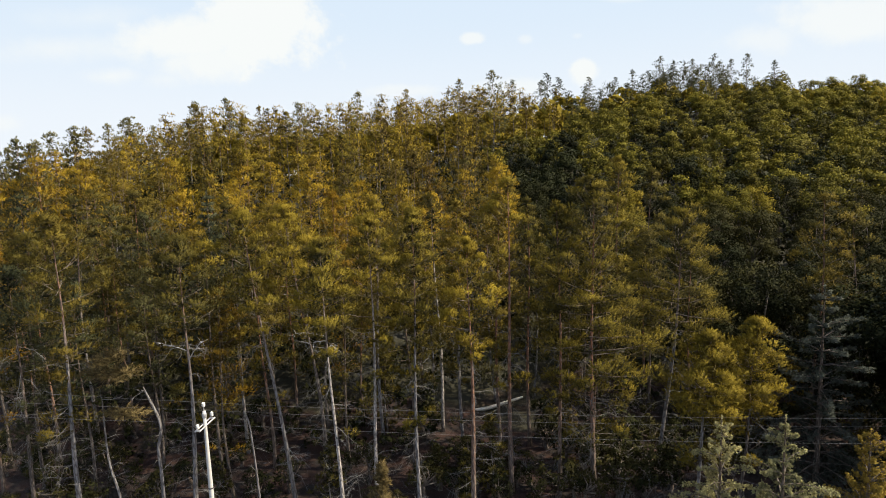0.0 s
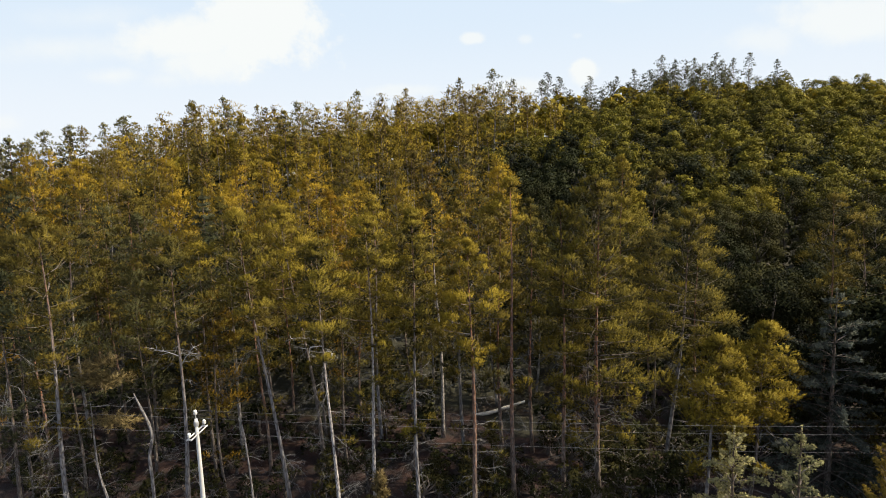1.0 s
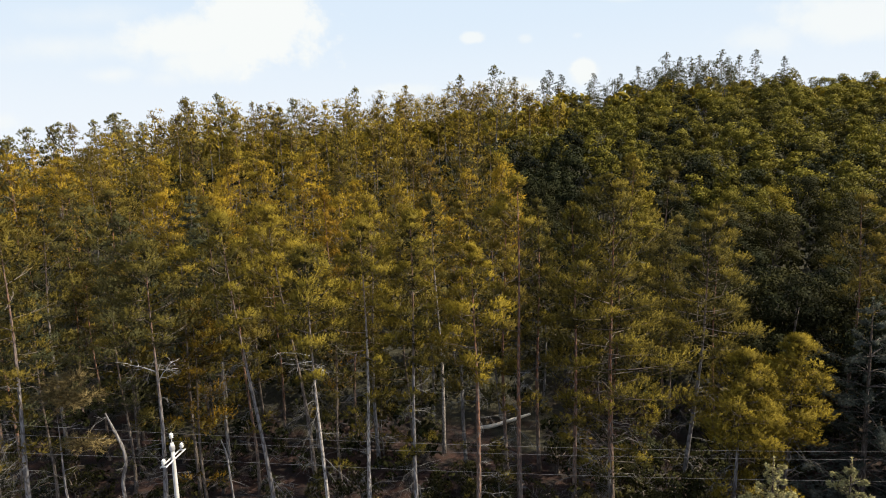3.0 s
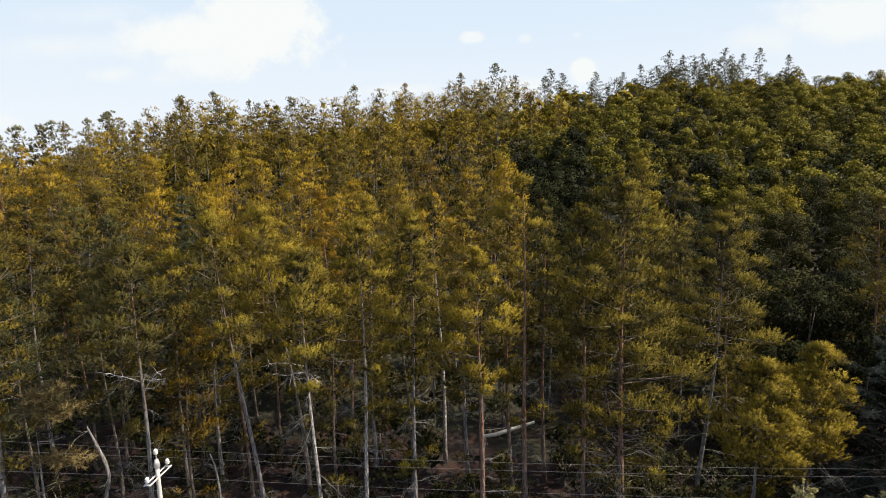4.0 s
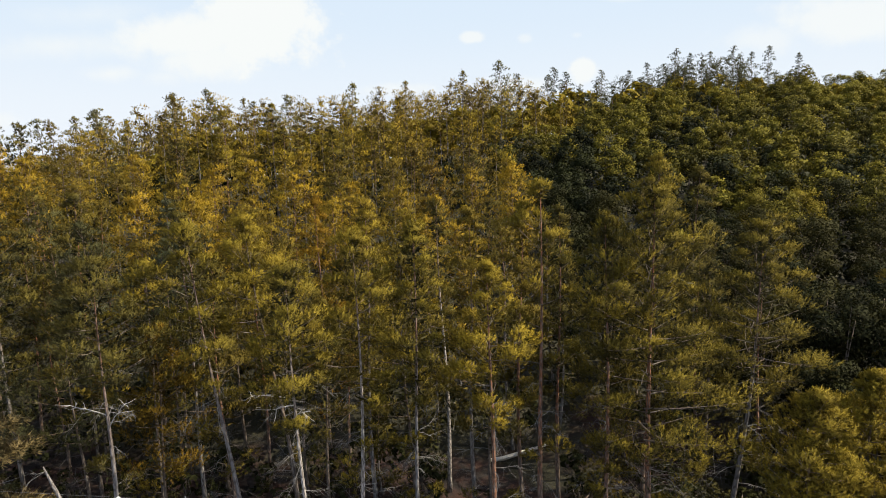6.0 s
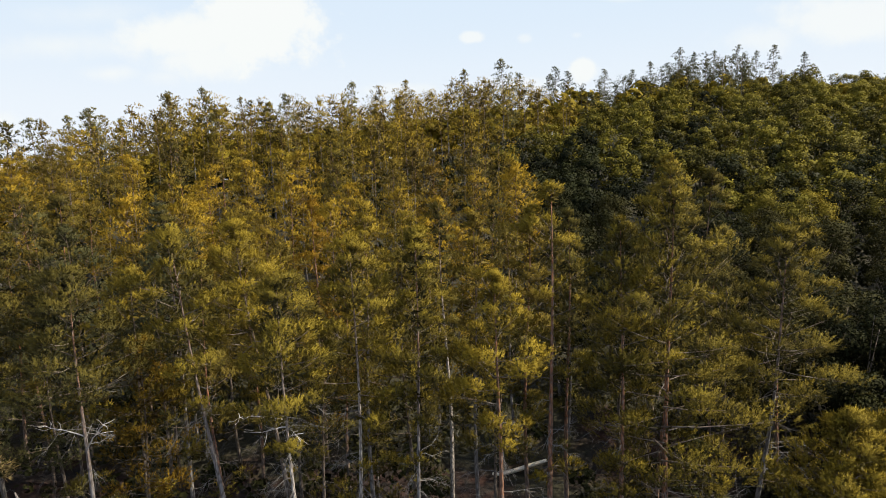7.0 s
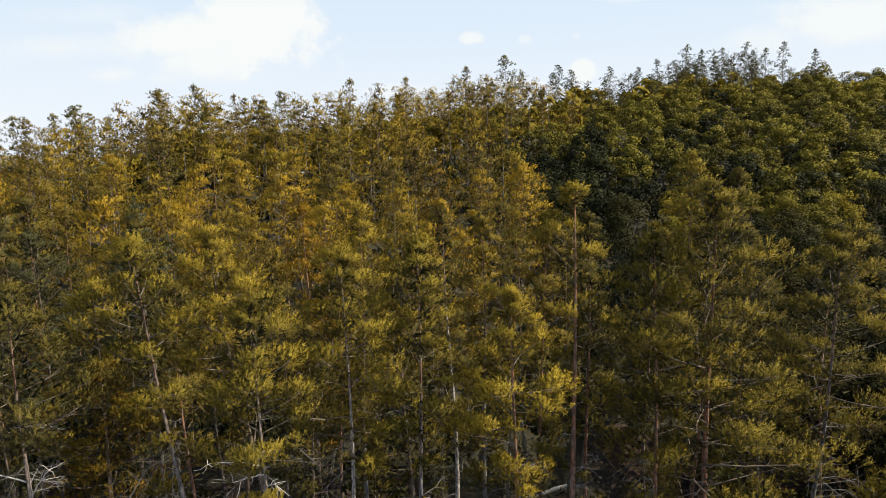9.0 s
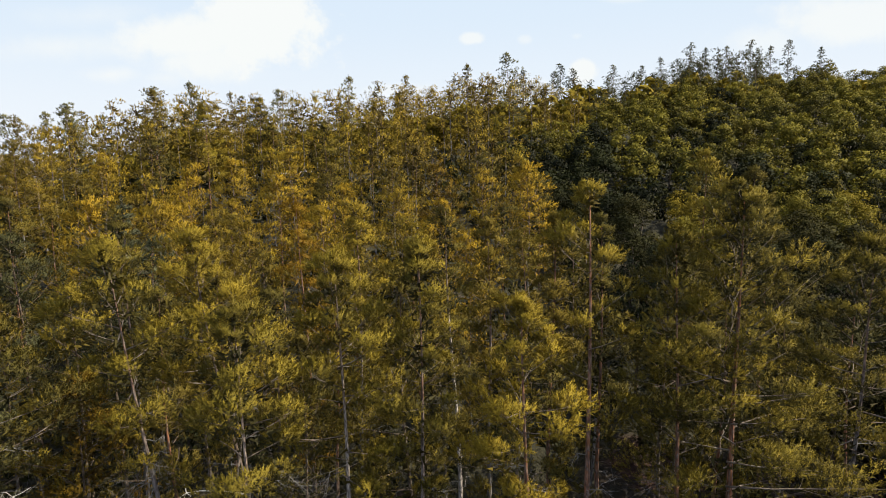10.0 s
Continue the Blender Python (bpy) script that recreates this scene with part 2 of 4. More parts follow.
def solid(name, arrays, mat, smooth=False):
    """A mesh from vertices, triangles and tint; from two sets and two materials, the second set takes the second one."""
    first = None
    if isinstance(arrays, list):
        first = len(arrays[0][1])
        arrays = join(arrays)
    v, f, t = arrays
    me = bpy.data.meshes.new(name)
    me.vertices.add(len(v))
    me.vertices.foreach_set("co", np.ascontiguousarray(v, np.float32).ravel())
    me.loops.add(len(f) * 3)
    me.loops.foreach_set("vertex_index", np.ascontiguousarray(f, np.int32).ravel())
    me.polygons.add(len(f))
    me.polygons.foreach_set("loop_start", np.arange(0, len(f) * 3, 3, dtype=np.int32))
    me.polygons.foreach_set("use_smooth", np.full(len(f), smooth))
    if t.ndim == 2:
        me.attributes.new("custom_normal", "FLOAT_VECTOR", "POINT").data.foreach_set("vector", np.ascontiguousarray(t[:, 1:], np.float32).ravel())
        me.polygons.foreach_set("use_smooth", np.full(len(f), True))
        t = t[:, 0]
    me.attributes.new("tint", "FLOAT", "POINT").data.foreach_set("value", np.ascontiguousarray(t, np.float32))
    for m in mat if isinstance(mat, tuple) else (mat,):
        me.materials.append(m)
    if first is not None:
        me.polygons.foreach_set("material_index", (np.arange(len(f)) >= first).astype(np.int32))
    me.update(calc_edges=True)
    return me


def part(name, arrays, mat, parent, label="", smooth=False):
    me = arrays if isinstance(arrays, bpy.types.Mesh) else solid(name, arrays, mat, smooth)
    ob = new(name, me)
    ob.parent = parent
    return tagged(ob, label)


def unit(v):
    return v / (np.linalg.norm(v, axis=-1, keepdims=True) + 1e-9)


def blades(rng, centre, lean, count, length, width, spread=0.9, tint=None, face=None, stem=None):
    """Needles as slim triangles round each centre, fanning about its lean; face: the way the surface of the tuft looks."""
    k = len(centre)
    c = np.repeat(centre, count, 0)
    lean = unit(lean)
    d = unit(np.repeat(lean, count, 0) + rng.normal(0, spread, (k * count, 3)) * 0.6)
    nrm = unit(np.repeat(unit(lean if face is None else face), count, 0) + rng.normal(0, 0.22, d.shape))
    side = unit(np.cross(d, rng.normal(0, 1, d.shape) + nrm * 0.5)) * (width * 0.5)
    side *= np.where((np.cross(side, d) * nrm).sum(1, keepdims=True) < 0, -1, 1)
    ln = length * rng.uniform(0.65, 1.2, (k * count, 1))
    root = c + rng.normal(0, length * 0.12, d.shape)
    if stem is not None:
        root += np.repeat(lean * stem[:, None], count, 0) * rng.uniform(0, 1, (k * count, 1))
    v = np.stack([root - side, root + side, root + d * ln], 1).reshape(-1, 3)
    f = np.arange(len(v)).reshape(-1, 3)
    t = np.repeat(np.repeat(rng.uniform(0, 1, k) if tint is None else tint, count), 3)
    return v, f, np.column_stack([np.clip(t, 0, 1), np.repeat(nrm, 3, 0)])


def leaves(rng, centre, lean, size, tint, small=False):
    """Leaf sprays: two folded triangles each, or one where they are small."""
    nrm = unit(unit(lean) + rng.normal(0, 0.2, lean.shape))
    d = unit(unit(lean) + rng.normal(0, 0.55, lean.shape))
    d *= np.where((d * nrm).sum(1, keepdims=True) < 0, -1, 1)
    a = unit(np.cross(d, rng.normal(0, 1, d.shape)))
    b = np.cross(d, a)
    s = size * rng.uniform(0.6, 1.25, (len(centre), 1))
    if small:
        v = np.stack([centre + a * s, centre - a * s * 0.6 + b * s * 0.7, centre - a * s * 0.6 - b * s * 0.7], 1).reshape(-1, 3)
        return v, np.arange(len(v)).reshape(-1, 3), np.column_stack([np.repeat(tint, 3), np.repeat(nrm, 3, 0)])
    v = np.stack([centre - a * s, centre - b * s * 0.55 + d * s * 0.15, centre + a * s, centre + b * s * 0.55 + d * s * 0.15], 1).reshape(-1, 3)
    base = np.arange(len(centre))[:, None] * 4
    f = np.concatenate([base + np.array([[0, 1, 2]]), base + np.array([[0, 2, 3]])])
    return v, f, np.column_stack([np.repeat(tint, 4), np.repeat(nrm, 4, 0)])


def moved(arrays, turn, scale, at, shift=0.0):
    """The same arrays turned about z, scaled and set down elsewhere."""
    rot = np.array([[math.cos(turn), -math.sin(turn), 0], [math.sin(turn), math.cos(turn), 0], [0, 0, 1]])
    v, f, t = arrays
    if t.ndim == 2:
        t = np.column_stack([np.clip(t[:, 0] + shift, 0, 1), t[:, 1:] @ rot.T])
    return v @ rot.T * scale + at, f, t


# ---- trees ----
def pine(rng, height, bare, radius, sway=(0.0, 0.0), bend=0.25, limbs=60, puffs=4.0, tufts=9, count=9, length=0.32, width=0.05,
         dead=16, girth=0.17, sides=8, top=0.75, ragged=0.12, wisps=True, strays=4, fat=0.27, limb_sides=3, inner_shade=10, spray=0.42, vary=1.0):
    """A pine standing at the origin: trunk, limbs, crown, dead branches. bare: height of the lowest green limb."""
    ph, ph2 = rng.uniform(0, 6.28, 2)
    up = np.array([0, 0, 1.0])

    def axis(h):
        s = np.clip(h / height, 0, 1)
        w = np.sin(np.pi * s) * bend
        return np.stack([sway[0] * s + w * np.sin(ph + 3.6 * s), sway[1] * s + w * np.sin(ph2 + 3.1 * s), h], -1)

    hs = np.linspace(0, height * 0.985, 15 if sides > 5 else 8)
    rad = girth * (1 - 0.93 * (hs / height)) ** 1.15 * 0.92 + 0.008
    rad[0] *= 1.25
    trunk = tube(axis(hs), rad, sides)
    wood, green, snags = [], [], []
    lobe_az, lobe_h = rng.uniform(-math.pi, math.pi, 9), (np.arange(9) + rng.uniform(0, 1, 9)) / 9
    for i in range(limbs + strays):
        h = (i + rng.uniform(0, 1)) / limbs
        z0 = bare + (height - bare) * 0.97 * h
        az = i * 2.39996 + rng.uniform(-0.6, 0.6)
        turn_to = (lobe_az - az + math.pi) % (2 * math.pi) - math.pi
        bulge = float(np.exp(-(turn_to / 0.75) ** 2 - ((lobe_h - h) / 0.13) ** 2).max())
        size = ((1 - min(h, 1) ** 1.5) ** top + 0.10) * (0.6 + 0.4 * min(1, h / 0.22)) * rng.uniform(0.72, 1.08) * (0.72 + 0.42 * bulge)
        if i >= limbs:
            z0, h, size = bare * rng.uniform(0.5, 1.0), 0.1, rng.uniform(0.28, 0.55)
        elif rng.random() < ragged * (1 - h) * 1.5:
            continue
        reach = radius * size
        el = radians(-8 + 62 * h ** 1.5 + rng.uniform(-12, 12))
        out = np.array([math.cos(az), math.sin(az), 0.0])
        sidew = np.array([-out[1], out[0], 0.0])
        start = axis(np.array([z0]))[0]
        ts = np.linspace(0, 1, 4)[:, None]
        wave = 0.12 * reach
        path = start + out * reach * ts * math.cos(el) * 0.92 + up * (reach * ts * math.sin(el) + 0.18 * reach * ts ** 2) + sidew * wave * np.sin(ts * 3 + az)
        if limb_sides:
            wood.append(tube(path, np.linspace(0.010 * reach + 0.008, 0.004, 4), limb_sides, (0.9, 1.0)))
        k = max(1, int(round(puffs * size * rng.uniform(0.75, 1.3))))
        along = rng.uniform(0.30, 1.0, k)
        along[0] = 0.97
        pc = start + out * (reach * math.cos(el) * along)[:, None] + up * (reach * math.sin(el) * along + 0.22 * reach * along ** 2)[:, None] \
            + sidew * (rng.uniform(-1, 1, k) * reach * 0.48 * (1.25 - along))[:, None]
        pr = radius * fat * rng.uniform(0.7, 1.25, k) * (0.42 + 0.58 * min(size, 1))
        ball = unit(rng.normal(0, 1, (k, tufts, 3)) + np.array([0, 0, 0.45]))
        ball[:, :, 2] *= 0.62
        tc = (pc[:, None, :] + ball * pr[:, None, None] * rng.uniform(0.35, 0.95, (k, tufts, 1))).reshape(-1, 3)
        lean = (ball * 0.8 + out * 0.35 + up * 0.75).reshape(-1, 3)
        stem = np.repeat(pr, tufts) * rng.uniform(0.22, 0.48, k * tufts)
        # Puff tops lighter, undersides darker: light from above put into the tint.
        tone = np.clip(0.40 + (0.35 + 0.25 * vary) * ball[:, :, 2] + vary * (rng.normal(0, 0.07, (k, tufts)) + rng.normal(0, 0.15, (k, 1))), 0, 1).reshape(-1)
        green.append(blades(rng, tc, lean, count, length, width, 0.9, tone, ball.reshape(-1, 3) * (0.45 + 0.4 * vary) + out * (0.95 - 0.4 * vary) + up * 0.35, stem))
        # Large darkest-tint blades near the trunk imitate the crown's inner shade.
        if inner_shade:
            at = start + out * (reach * math.cos(el) * rng.uniform(0.05, 0.6, (inner_shade, 1))) + up * (reach * math.sin(el) * 0.4 + rng.uniform(-0.25, 0.1, (inner_shade, 1))) + sidew * rng.normal(0, 0.16, (inner_shade, 1)) * reach
            green.append(blades(rng, at, out * 0.8 + rng.normal(0, 0.4, (inner_shade, 3)), 1, spray, spray * 0.34, 0.9, np.zeros(inner_shade), out * 0.6 + up * 0.2 + rng.normal(0, 0.3, (inner_shade, 3))))
        if wisps:
            for c in pc[: 3]:
                a = path[1] * 0.5 + path[2] * 0.5
                wood.append(tube(np.stack([a, (a + c) / 2 + [0, 0, -0.03], c]), [0.011, 0.008, 0.004], 3, (1, 1)))
    tip = axis(np.linspace(height * 0.86, height, 10))
    drop = np.linspace(0.5, 0.0, 10)[:, None] * radius * 0.35
    aside = rng.normal(0, 1, (10, 3)) * [1, 1, 0.3]
    green.append(blades(rng, tip + aside * drop, up + aside * 0.3, count, length, width, 0.8, None, up + aside * 0.6, np.full(10, length)))
    for i in range(dead):
        z0 = bare * rng.uniform(0.2, 1.1)
        az, reach = rng.uniform(0, 6.28), rng.uniform(0.3, 0.95) * radius * 0.85
        out = np.array([math.cos(az), math.sin(az), rng.uniform(-0.45, 0.35)])
        s = axis(np.array([z0]))[0]
        mid = s + out * reach * 0.5 + rng.normal(0, 0.09, 3)
        end = s + out * reach + up * rng.uniform(-0.5, 0.25) * reach + rng.normal(0, 0.14, 3)
        one = [tube(np.stack([s, (s + mid) / 2 + rng.normal(0, 0.04, 3), mid, end]), [0.017, 0.014, 0.010, 0.004], 3, (1.0, 1.0))]
        if wisps:
            for q in range(10):
                root = s + (mid - s) * rng.uniform(0.4, 1) if q < 4 else mid + (end - mid) * rng.uniform(0.1, 0.9)
                e2 = root + unit(out + rng.normal(0, 0.6, 3) - up * rng.uniform(0, 1.1)) * reach * rng.uniform(0.2, 0.55)
                one.append(tube(np.stack([root, (root + e2) / 2 + rng.normal(0, 0.05, 3), e2]), [0.006, 0.004, 0.002], 3))
        snags.append(join(one))
    return trunk, wood, join(green), snags


def oak(rng, height, radius, lobes=22, count=105, size=0.185):
    """A broad-leaved tree with a lumpy crown."""
    bole = height * 0.42
    trunk = tube(np.stack([rng.normal(0, 0.08, 6).cumsum(), rng.normal(0, 0.08, 6).cumsum(), np.linspace(0, bole, 6)], -1), np.linspace(0.2, 0.11, 6), 6)
    fork = trunk[0][-6:].mean(0)
    wood, green = [], []
    for i in range(lobes):
        d = unit(rng.normal(0, 1, 3) + [0, 0, 0.25])
        c = np.array([0, 0, height * 0.56]) + d * np.array([radius * 0.72, radius * 0.72, height * 0.36]) * rng.uniform(0.55, 1.0)
        lr = radius * rng.uniform(0.26, 0.42)
        if i < 9:
            wood.append(tube(np.stack([fork, (fork + c) / 2 + rng.normal(0, 0.15, 3), c]), [0.09, 0.05, 0.02], 3))
        b = unit(rng.normal(0, 1, (count, 3)) + d * 0.6 + [0, 0, 0.5])
        p = c + b * lr * rng.uniform(0.55, 1.08, (count, 1)) * [1, 1, 0.8]
        # Leaves that face upwards get a lighter tint.
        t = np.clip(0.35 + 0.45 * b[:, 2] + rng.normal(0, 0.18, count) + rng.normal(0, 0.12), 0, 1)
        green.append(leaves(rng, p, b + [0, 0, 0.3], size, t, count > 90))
    return trunk, wood, join(green), []


def conifer(rng, height, radius, whorls, per, droop, tufts, count, length, width, low=0.12, shape=1.0, upturn=0.0, curl=0.0, spread=0.30, hang=0.35, plume=0.0):
    """A layered cedar or spruce with long boughs."""
    wob = rng.normal(0, 0.012, 2)
    up = np.array([0, 0, 1.0])
    hs = np.linspace(0, height, 14)
    trunk = tube(np.stack([wob[0] * hs / 3, wob[1] * hs / 3, hs], -1), 0.014 * height * (1 - hs / height) ** 0.9 + 0.012, 6)
    wood, green = [], []
    for w in range(whorls):
        h = low + (1 - low) * (w + rng.uniform(-0.2, 0.2)) / whorls
        for q in range(per):
            az = q * 6.283 / per + w * 1.1 + rng.uniform(-0.5, 0.5)
            reach = radius * ((1 - h) ** shape + 0.05) * rng.uniform(0.45, 1.25)
            out = np.array([math.cos(az), math.sin(az), 0])
            sidew = np.array([-out[1], out[0], 0])
            el = radians(8 + 40 * max(0, h - 0.5) + rng.uniform(-8, 10)) + upturn
            ts = np.linspace(0, 1, 6)[:, None]
            path = np.array([wob[0] * h * height / 3, wob[1] * h * height / 3, h * height]) + out * reach * ts * math.cos(el) \
                + np.array([0, 0, 1.0]) * (reach * math.sin(el) * ts - droop * reach * ts ** 2 + curl * reach * ts ** 4)
            wood.append(tube(path, np.linspace(0.02 + 0.01 * reach, 0.005, 6), 3))
            k = max(5, int(tufts * reach / radius * 2.0))
            t = rng.uniform(0.10, 1.0, k) ** 0.75
            base = np.stack([np.interp(t, ts[:, 0], path[:, a]) for a in range(3)], -1)
            off = rng.uniform(-1, 1, k) * reach * spread * (1.1 - t)
            c = base + sidew * off[:, None] + up * (-hang * np.abs(off) + rng.uniform(-0.06, 0.09, k) * (1 + reach * 0.3))[:, None]
            if plume:
                c += unit(rng.normal(0, 1, (k, 3)) + [0, 0, 0.3]) * (plume * rng.uniform(0.3, 1.0, k) * (1.15 - t))[:, None]
            lean = out * 0.8 + sidew * np.sign(off)[:, None] * 0.6 + up * 0.25 + rng.normal(0, 0.2, (k, 3))
            # Tint runs from dark at the trunk to light at the bough tips.
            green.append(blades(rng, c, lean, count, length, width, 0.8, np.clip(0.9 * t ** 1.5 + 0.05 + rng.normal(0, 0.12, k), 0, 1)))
    tip = np.stack([np.zeros(8) + wob[0] * height / 3, np.zeros(8) + wob[1] * height / 3, np.linspace(height * 0.93, height, 8)], -1)
    green.append(blades(rng, tip, np.tile([0, 0, 1.0], (8, 1)), count * 2, length, width, 1.2))
    return trunk, wood, join(green), []


def plant(name, arrays, mats, place, label, category="tree", group="", turn=0.0, stretch=1.0):
    """A tree as a thing: an empty at its foot with its trunk and limbs, its crown and each dead branch. mats: bark, limbs, leaves, dead wood."""
    root = new(name)
    root.empty_display_size = 0.3
    root.matrix_basis = Matrix.Translation(place) @ Matrix.Rotation(turn, 4, "Z") @ Matrix.Diagonal((stretch, stretch, stretch, 1))
    trunk, limbs, crown, snags = arrays
    part("trunk", trunk if limbs is None else [trunk, *limbs], mats[:2], root, "", True)
    part("crown", crown, mats[2], root)
    for s in snags:
        part("dead_branch", s, mats[3], root, "bare grey dead branch")
    return tagged(root, label, category, group)


# ---- ground ----
RIDGE_U = [-1.2, -0.75, -0.58, -0.5, -0.4, -0.34, -0.16, 0.0, 0.15, 0.25, 0.36, 0.5, 0.6, 0.7, 0.9, 1.4]
RIDGE_Z = [6, 9, 13, 17, 20.5, 21.5, 23.5, 27.5, 30, 32, 36, 37, 35, 33.5, 31.5, 28]


def smooth(e0, e1, x):
    t = np.clip((x - e0) / (e1 - e0), 0, 1)
    return t * t * (3 - 2 * t)


def ground_z(x, y):
    """Flat verge under the wires, then the wooded slope up to a rounded ridge."""
    x, y = np.asarray(x, float), np.asarray(y, float)
    run = np.maximum(y - 44, 0)
    slope = 0.31 * (np.sqrt(run * run + 36) - 6)
    slope = slope + 4.0 * smooth(24, 42, -x) * smooth(48, 70, y)
    top = np.interp(x / np.maximum(y, 40), RIDGE_U, RIDGE_Z)
    h = np.minimum(slope, top)
    h = h - 0.5 * np.log1p(np.exp(-np.abs(slope - top) / 2.0)) * 2.0
    h = h - 0.02 * np.maximum(y - 190, 0)
    h = h - 1.75 * np.exp(-((x - 5) / 7) ** 2 - ((y - 54) / 5) ** 2)
    return np.maximum(h, -6) + 0.25 * np.sin(x * 0.31) * np.sin(y * 0.27) * smooth(30, 60, y) + 0.06 * np.sin(x * 1.3 + 1) * np.sin(y * 1.1)


def make_ground():
    xs = np.concatenate([np.linspace(-2500, -160, 14), np.linspace(-150, 170, 101), np.linspace(180, 2500, 14)])
    ys = np.concatenate([np.linspace(-2500, -60, 10), np.linspace(-50, 230, 101), np.linspace(240, 2800, 14)])
    gx, gy = np.meshgrid(xs, ys, indexing="ij")
    v = np.stack([gx, gy, ground_z(gx, gy)], -1).reshape(-1, 3)
    i, j = np.meshgrid(np.arange(len(xs) - 1), np.arange(len(ys) - 1), indexing="ij")
    a = (i * len(ys) + j).ravel()
    f = np.concatenate([np.stack([a, a + len(ys), a + len(ys) + 1], -1), np.stack([a, a + len(ys) + 1, a + 1], -1)])
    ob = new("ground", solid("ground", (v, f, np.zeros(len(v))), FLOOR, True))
    tagged(ob, "sloping forest floor of red-brown needle litter", "ground", kind="structure")


make_ground()

# ---- the front row of pines ----
# foot x, y; height; bare height; crown radius; sway; bend; girth; limbs; needles; bark; words
FRONT = [
    (-23.20, 35.0, 20.9, 13.2, 2.5, (0.1, 0), 0.25, 0.20, 52, NEEDLES, BARK, "tall grey-barked pine with a bare lower trunk"),
    (-16.85, 36.5, 19.1, 13.4, 2.5, (0.5, 0), 0.35, 0.19, 46, NEEDLES, BARK, "tall grey-barked pine with a forked dead branch"),
    (-10.90, 39.0, 20.6, 13.5, 2.4, (-2.3, 0), 0.2, 0.17, 44, NEEDLES_FRESH, BARK, "leaning slender pine with a grey trunk"),
    (-6.86, 35.0, 19.0, 12.6, 2.1, (-0.5, 0), 0.12, 0.15, 44, NEEDLES_FRESH, BARK_PALE, "slim pine with a sunlit whitish trunk"),
    (-5.10, 38.0, 20.2, 11.6, 2.2, (0.2, 0), 0.2, 0.16, 50, NEEDLES_FRESH, BARK_PALE, "slim pine with a pale pinkish trunk"),
    (-2.27, 38.0, 20.6, 11.2, 1.7, (0.25, 0), 0.15, 0.15, 52, NEEDLES_FRESH, BARK, "narrow pine with tufts low on its trunk"),
    (1.35, 37.0, 18.6, 11.8, 2.0, (0, 0), 0.15, 0.20, 44, NEEDLES_FRESH, BARK_RED, "straight pine with a reddish trunk"),
    (4.19, 40.0, 22.2, 12.0, 2.2, (0.13, 0), 0.12, 0.20, 50, NEEDLES_FRESH, BARK_RED, "straight pine with a dark red trunk"),
    (7.66, 40.0, 20.5, 10.5, 2.3, (-0.1, 0), 0.15, 0.17, 50, NEEDLES_FRESH, BARK_RED, "pine with rust-red upper trunk and low boughs"),
    (10.0, 40.0, 21.9, 6.4, 4.1, (0.05, 0), 0.15, 0.22, 112, NEEDLES_FRESH, BARK_RED, "broad full-crowned pine with boughs low down"),
    (15.7, 43.0, 19.4, 9.5, 3.3, (1.6, 0), 0.2, 0.18, 64, NEEDLES_FRESH, BARK, "broad pine with a leaning trunk"),
    (15.5, 36.0, 12.2, 6.9, 2.2, (0.7, 0), 0.2, 0.15, 56, NEEDLES_FRESH, BARK, "small bright yellow-green pine"),
    (18.7, 37.0, 12.6, 7.0, 2.1, (1.1, 0), 0.2, 0.15, 56, NEEDLES_FRESH, BARK_DARK, "small bright yellow-green pine with a rounded crown"),
    (-8.85, 41.0, 20.7, 13.6, 2.3, (-2.1, 0), 0.3, 0.18, 46, NEEDLES_FRESH, BARK_DARK, "leaning pine with a dull grey trunk"),
    # Grey needles and dark bark paint this leftmost pine as shaded.
    (-26.9, 36.0, 17.6, 12.5, 2.4, (0.2, 0), 0.2, 0.17, 46, NEEDLES_GREY, BARK_DARK, "pine with a low wide crown"),
]


# sun-bleached limbs on some of them: height where they leave the trunk, and their reach
BARE_LIMBS = {
    1: [(12.3, (-1.5, -0.3, 0.6)), (11.7, (1.0, -0.3, 1.2))],
    3: [(13.3, (-1.7, -0.4, 0.35)), (13.0, (-0.9, -0.6, 0.05)), (12.5, (0.5, -0.4, 0.35))],
}


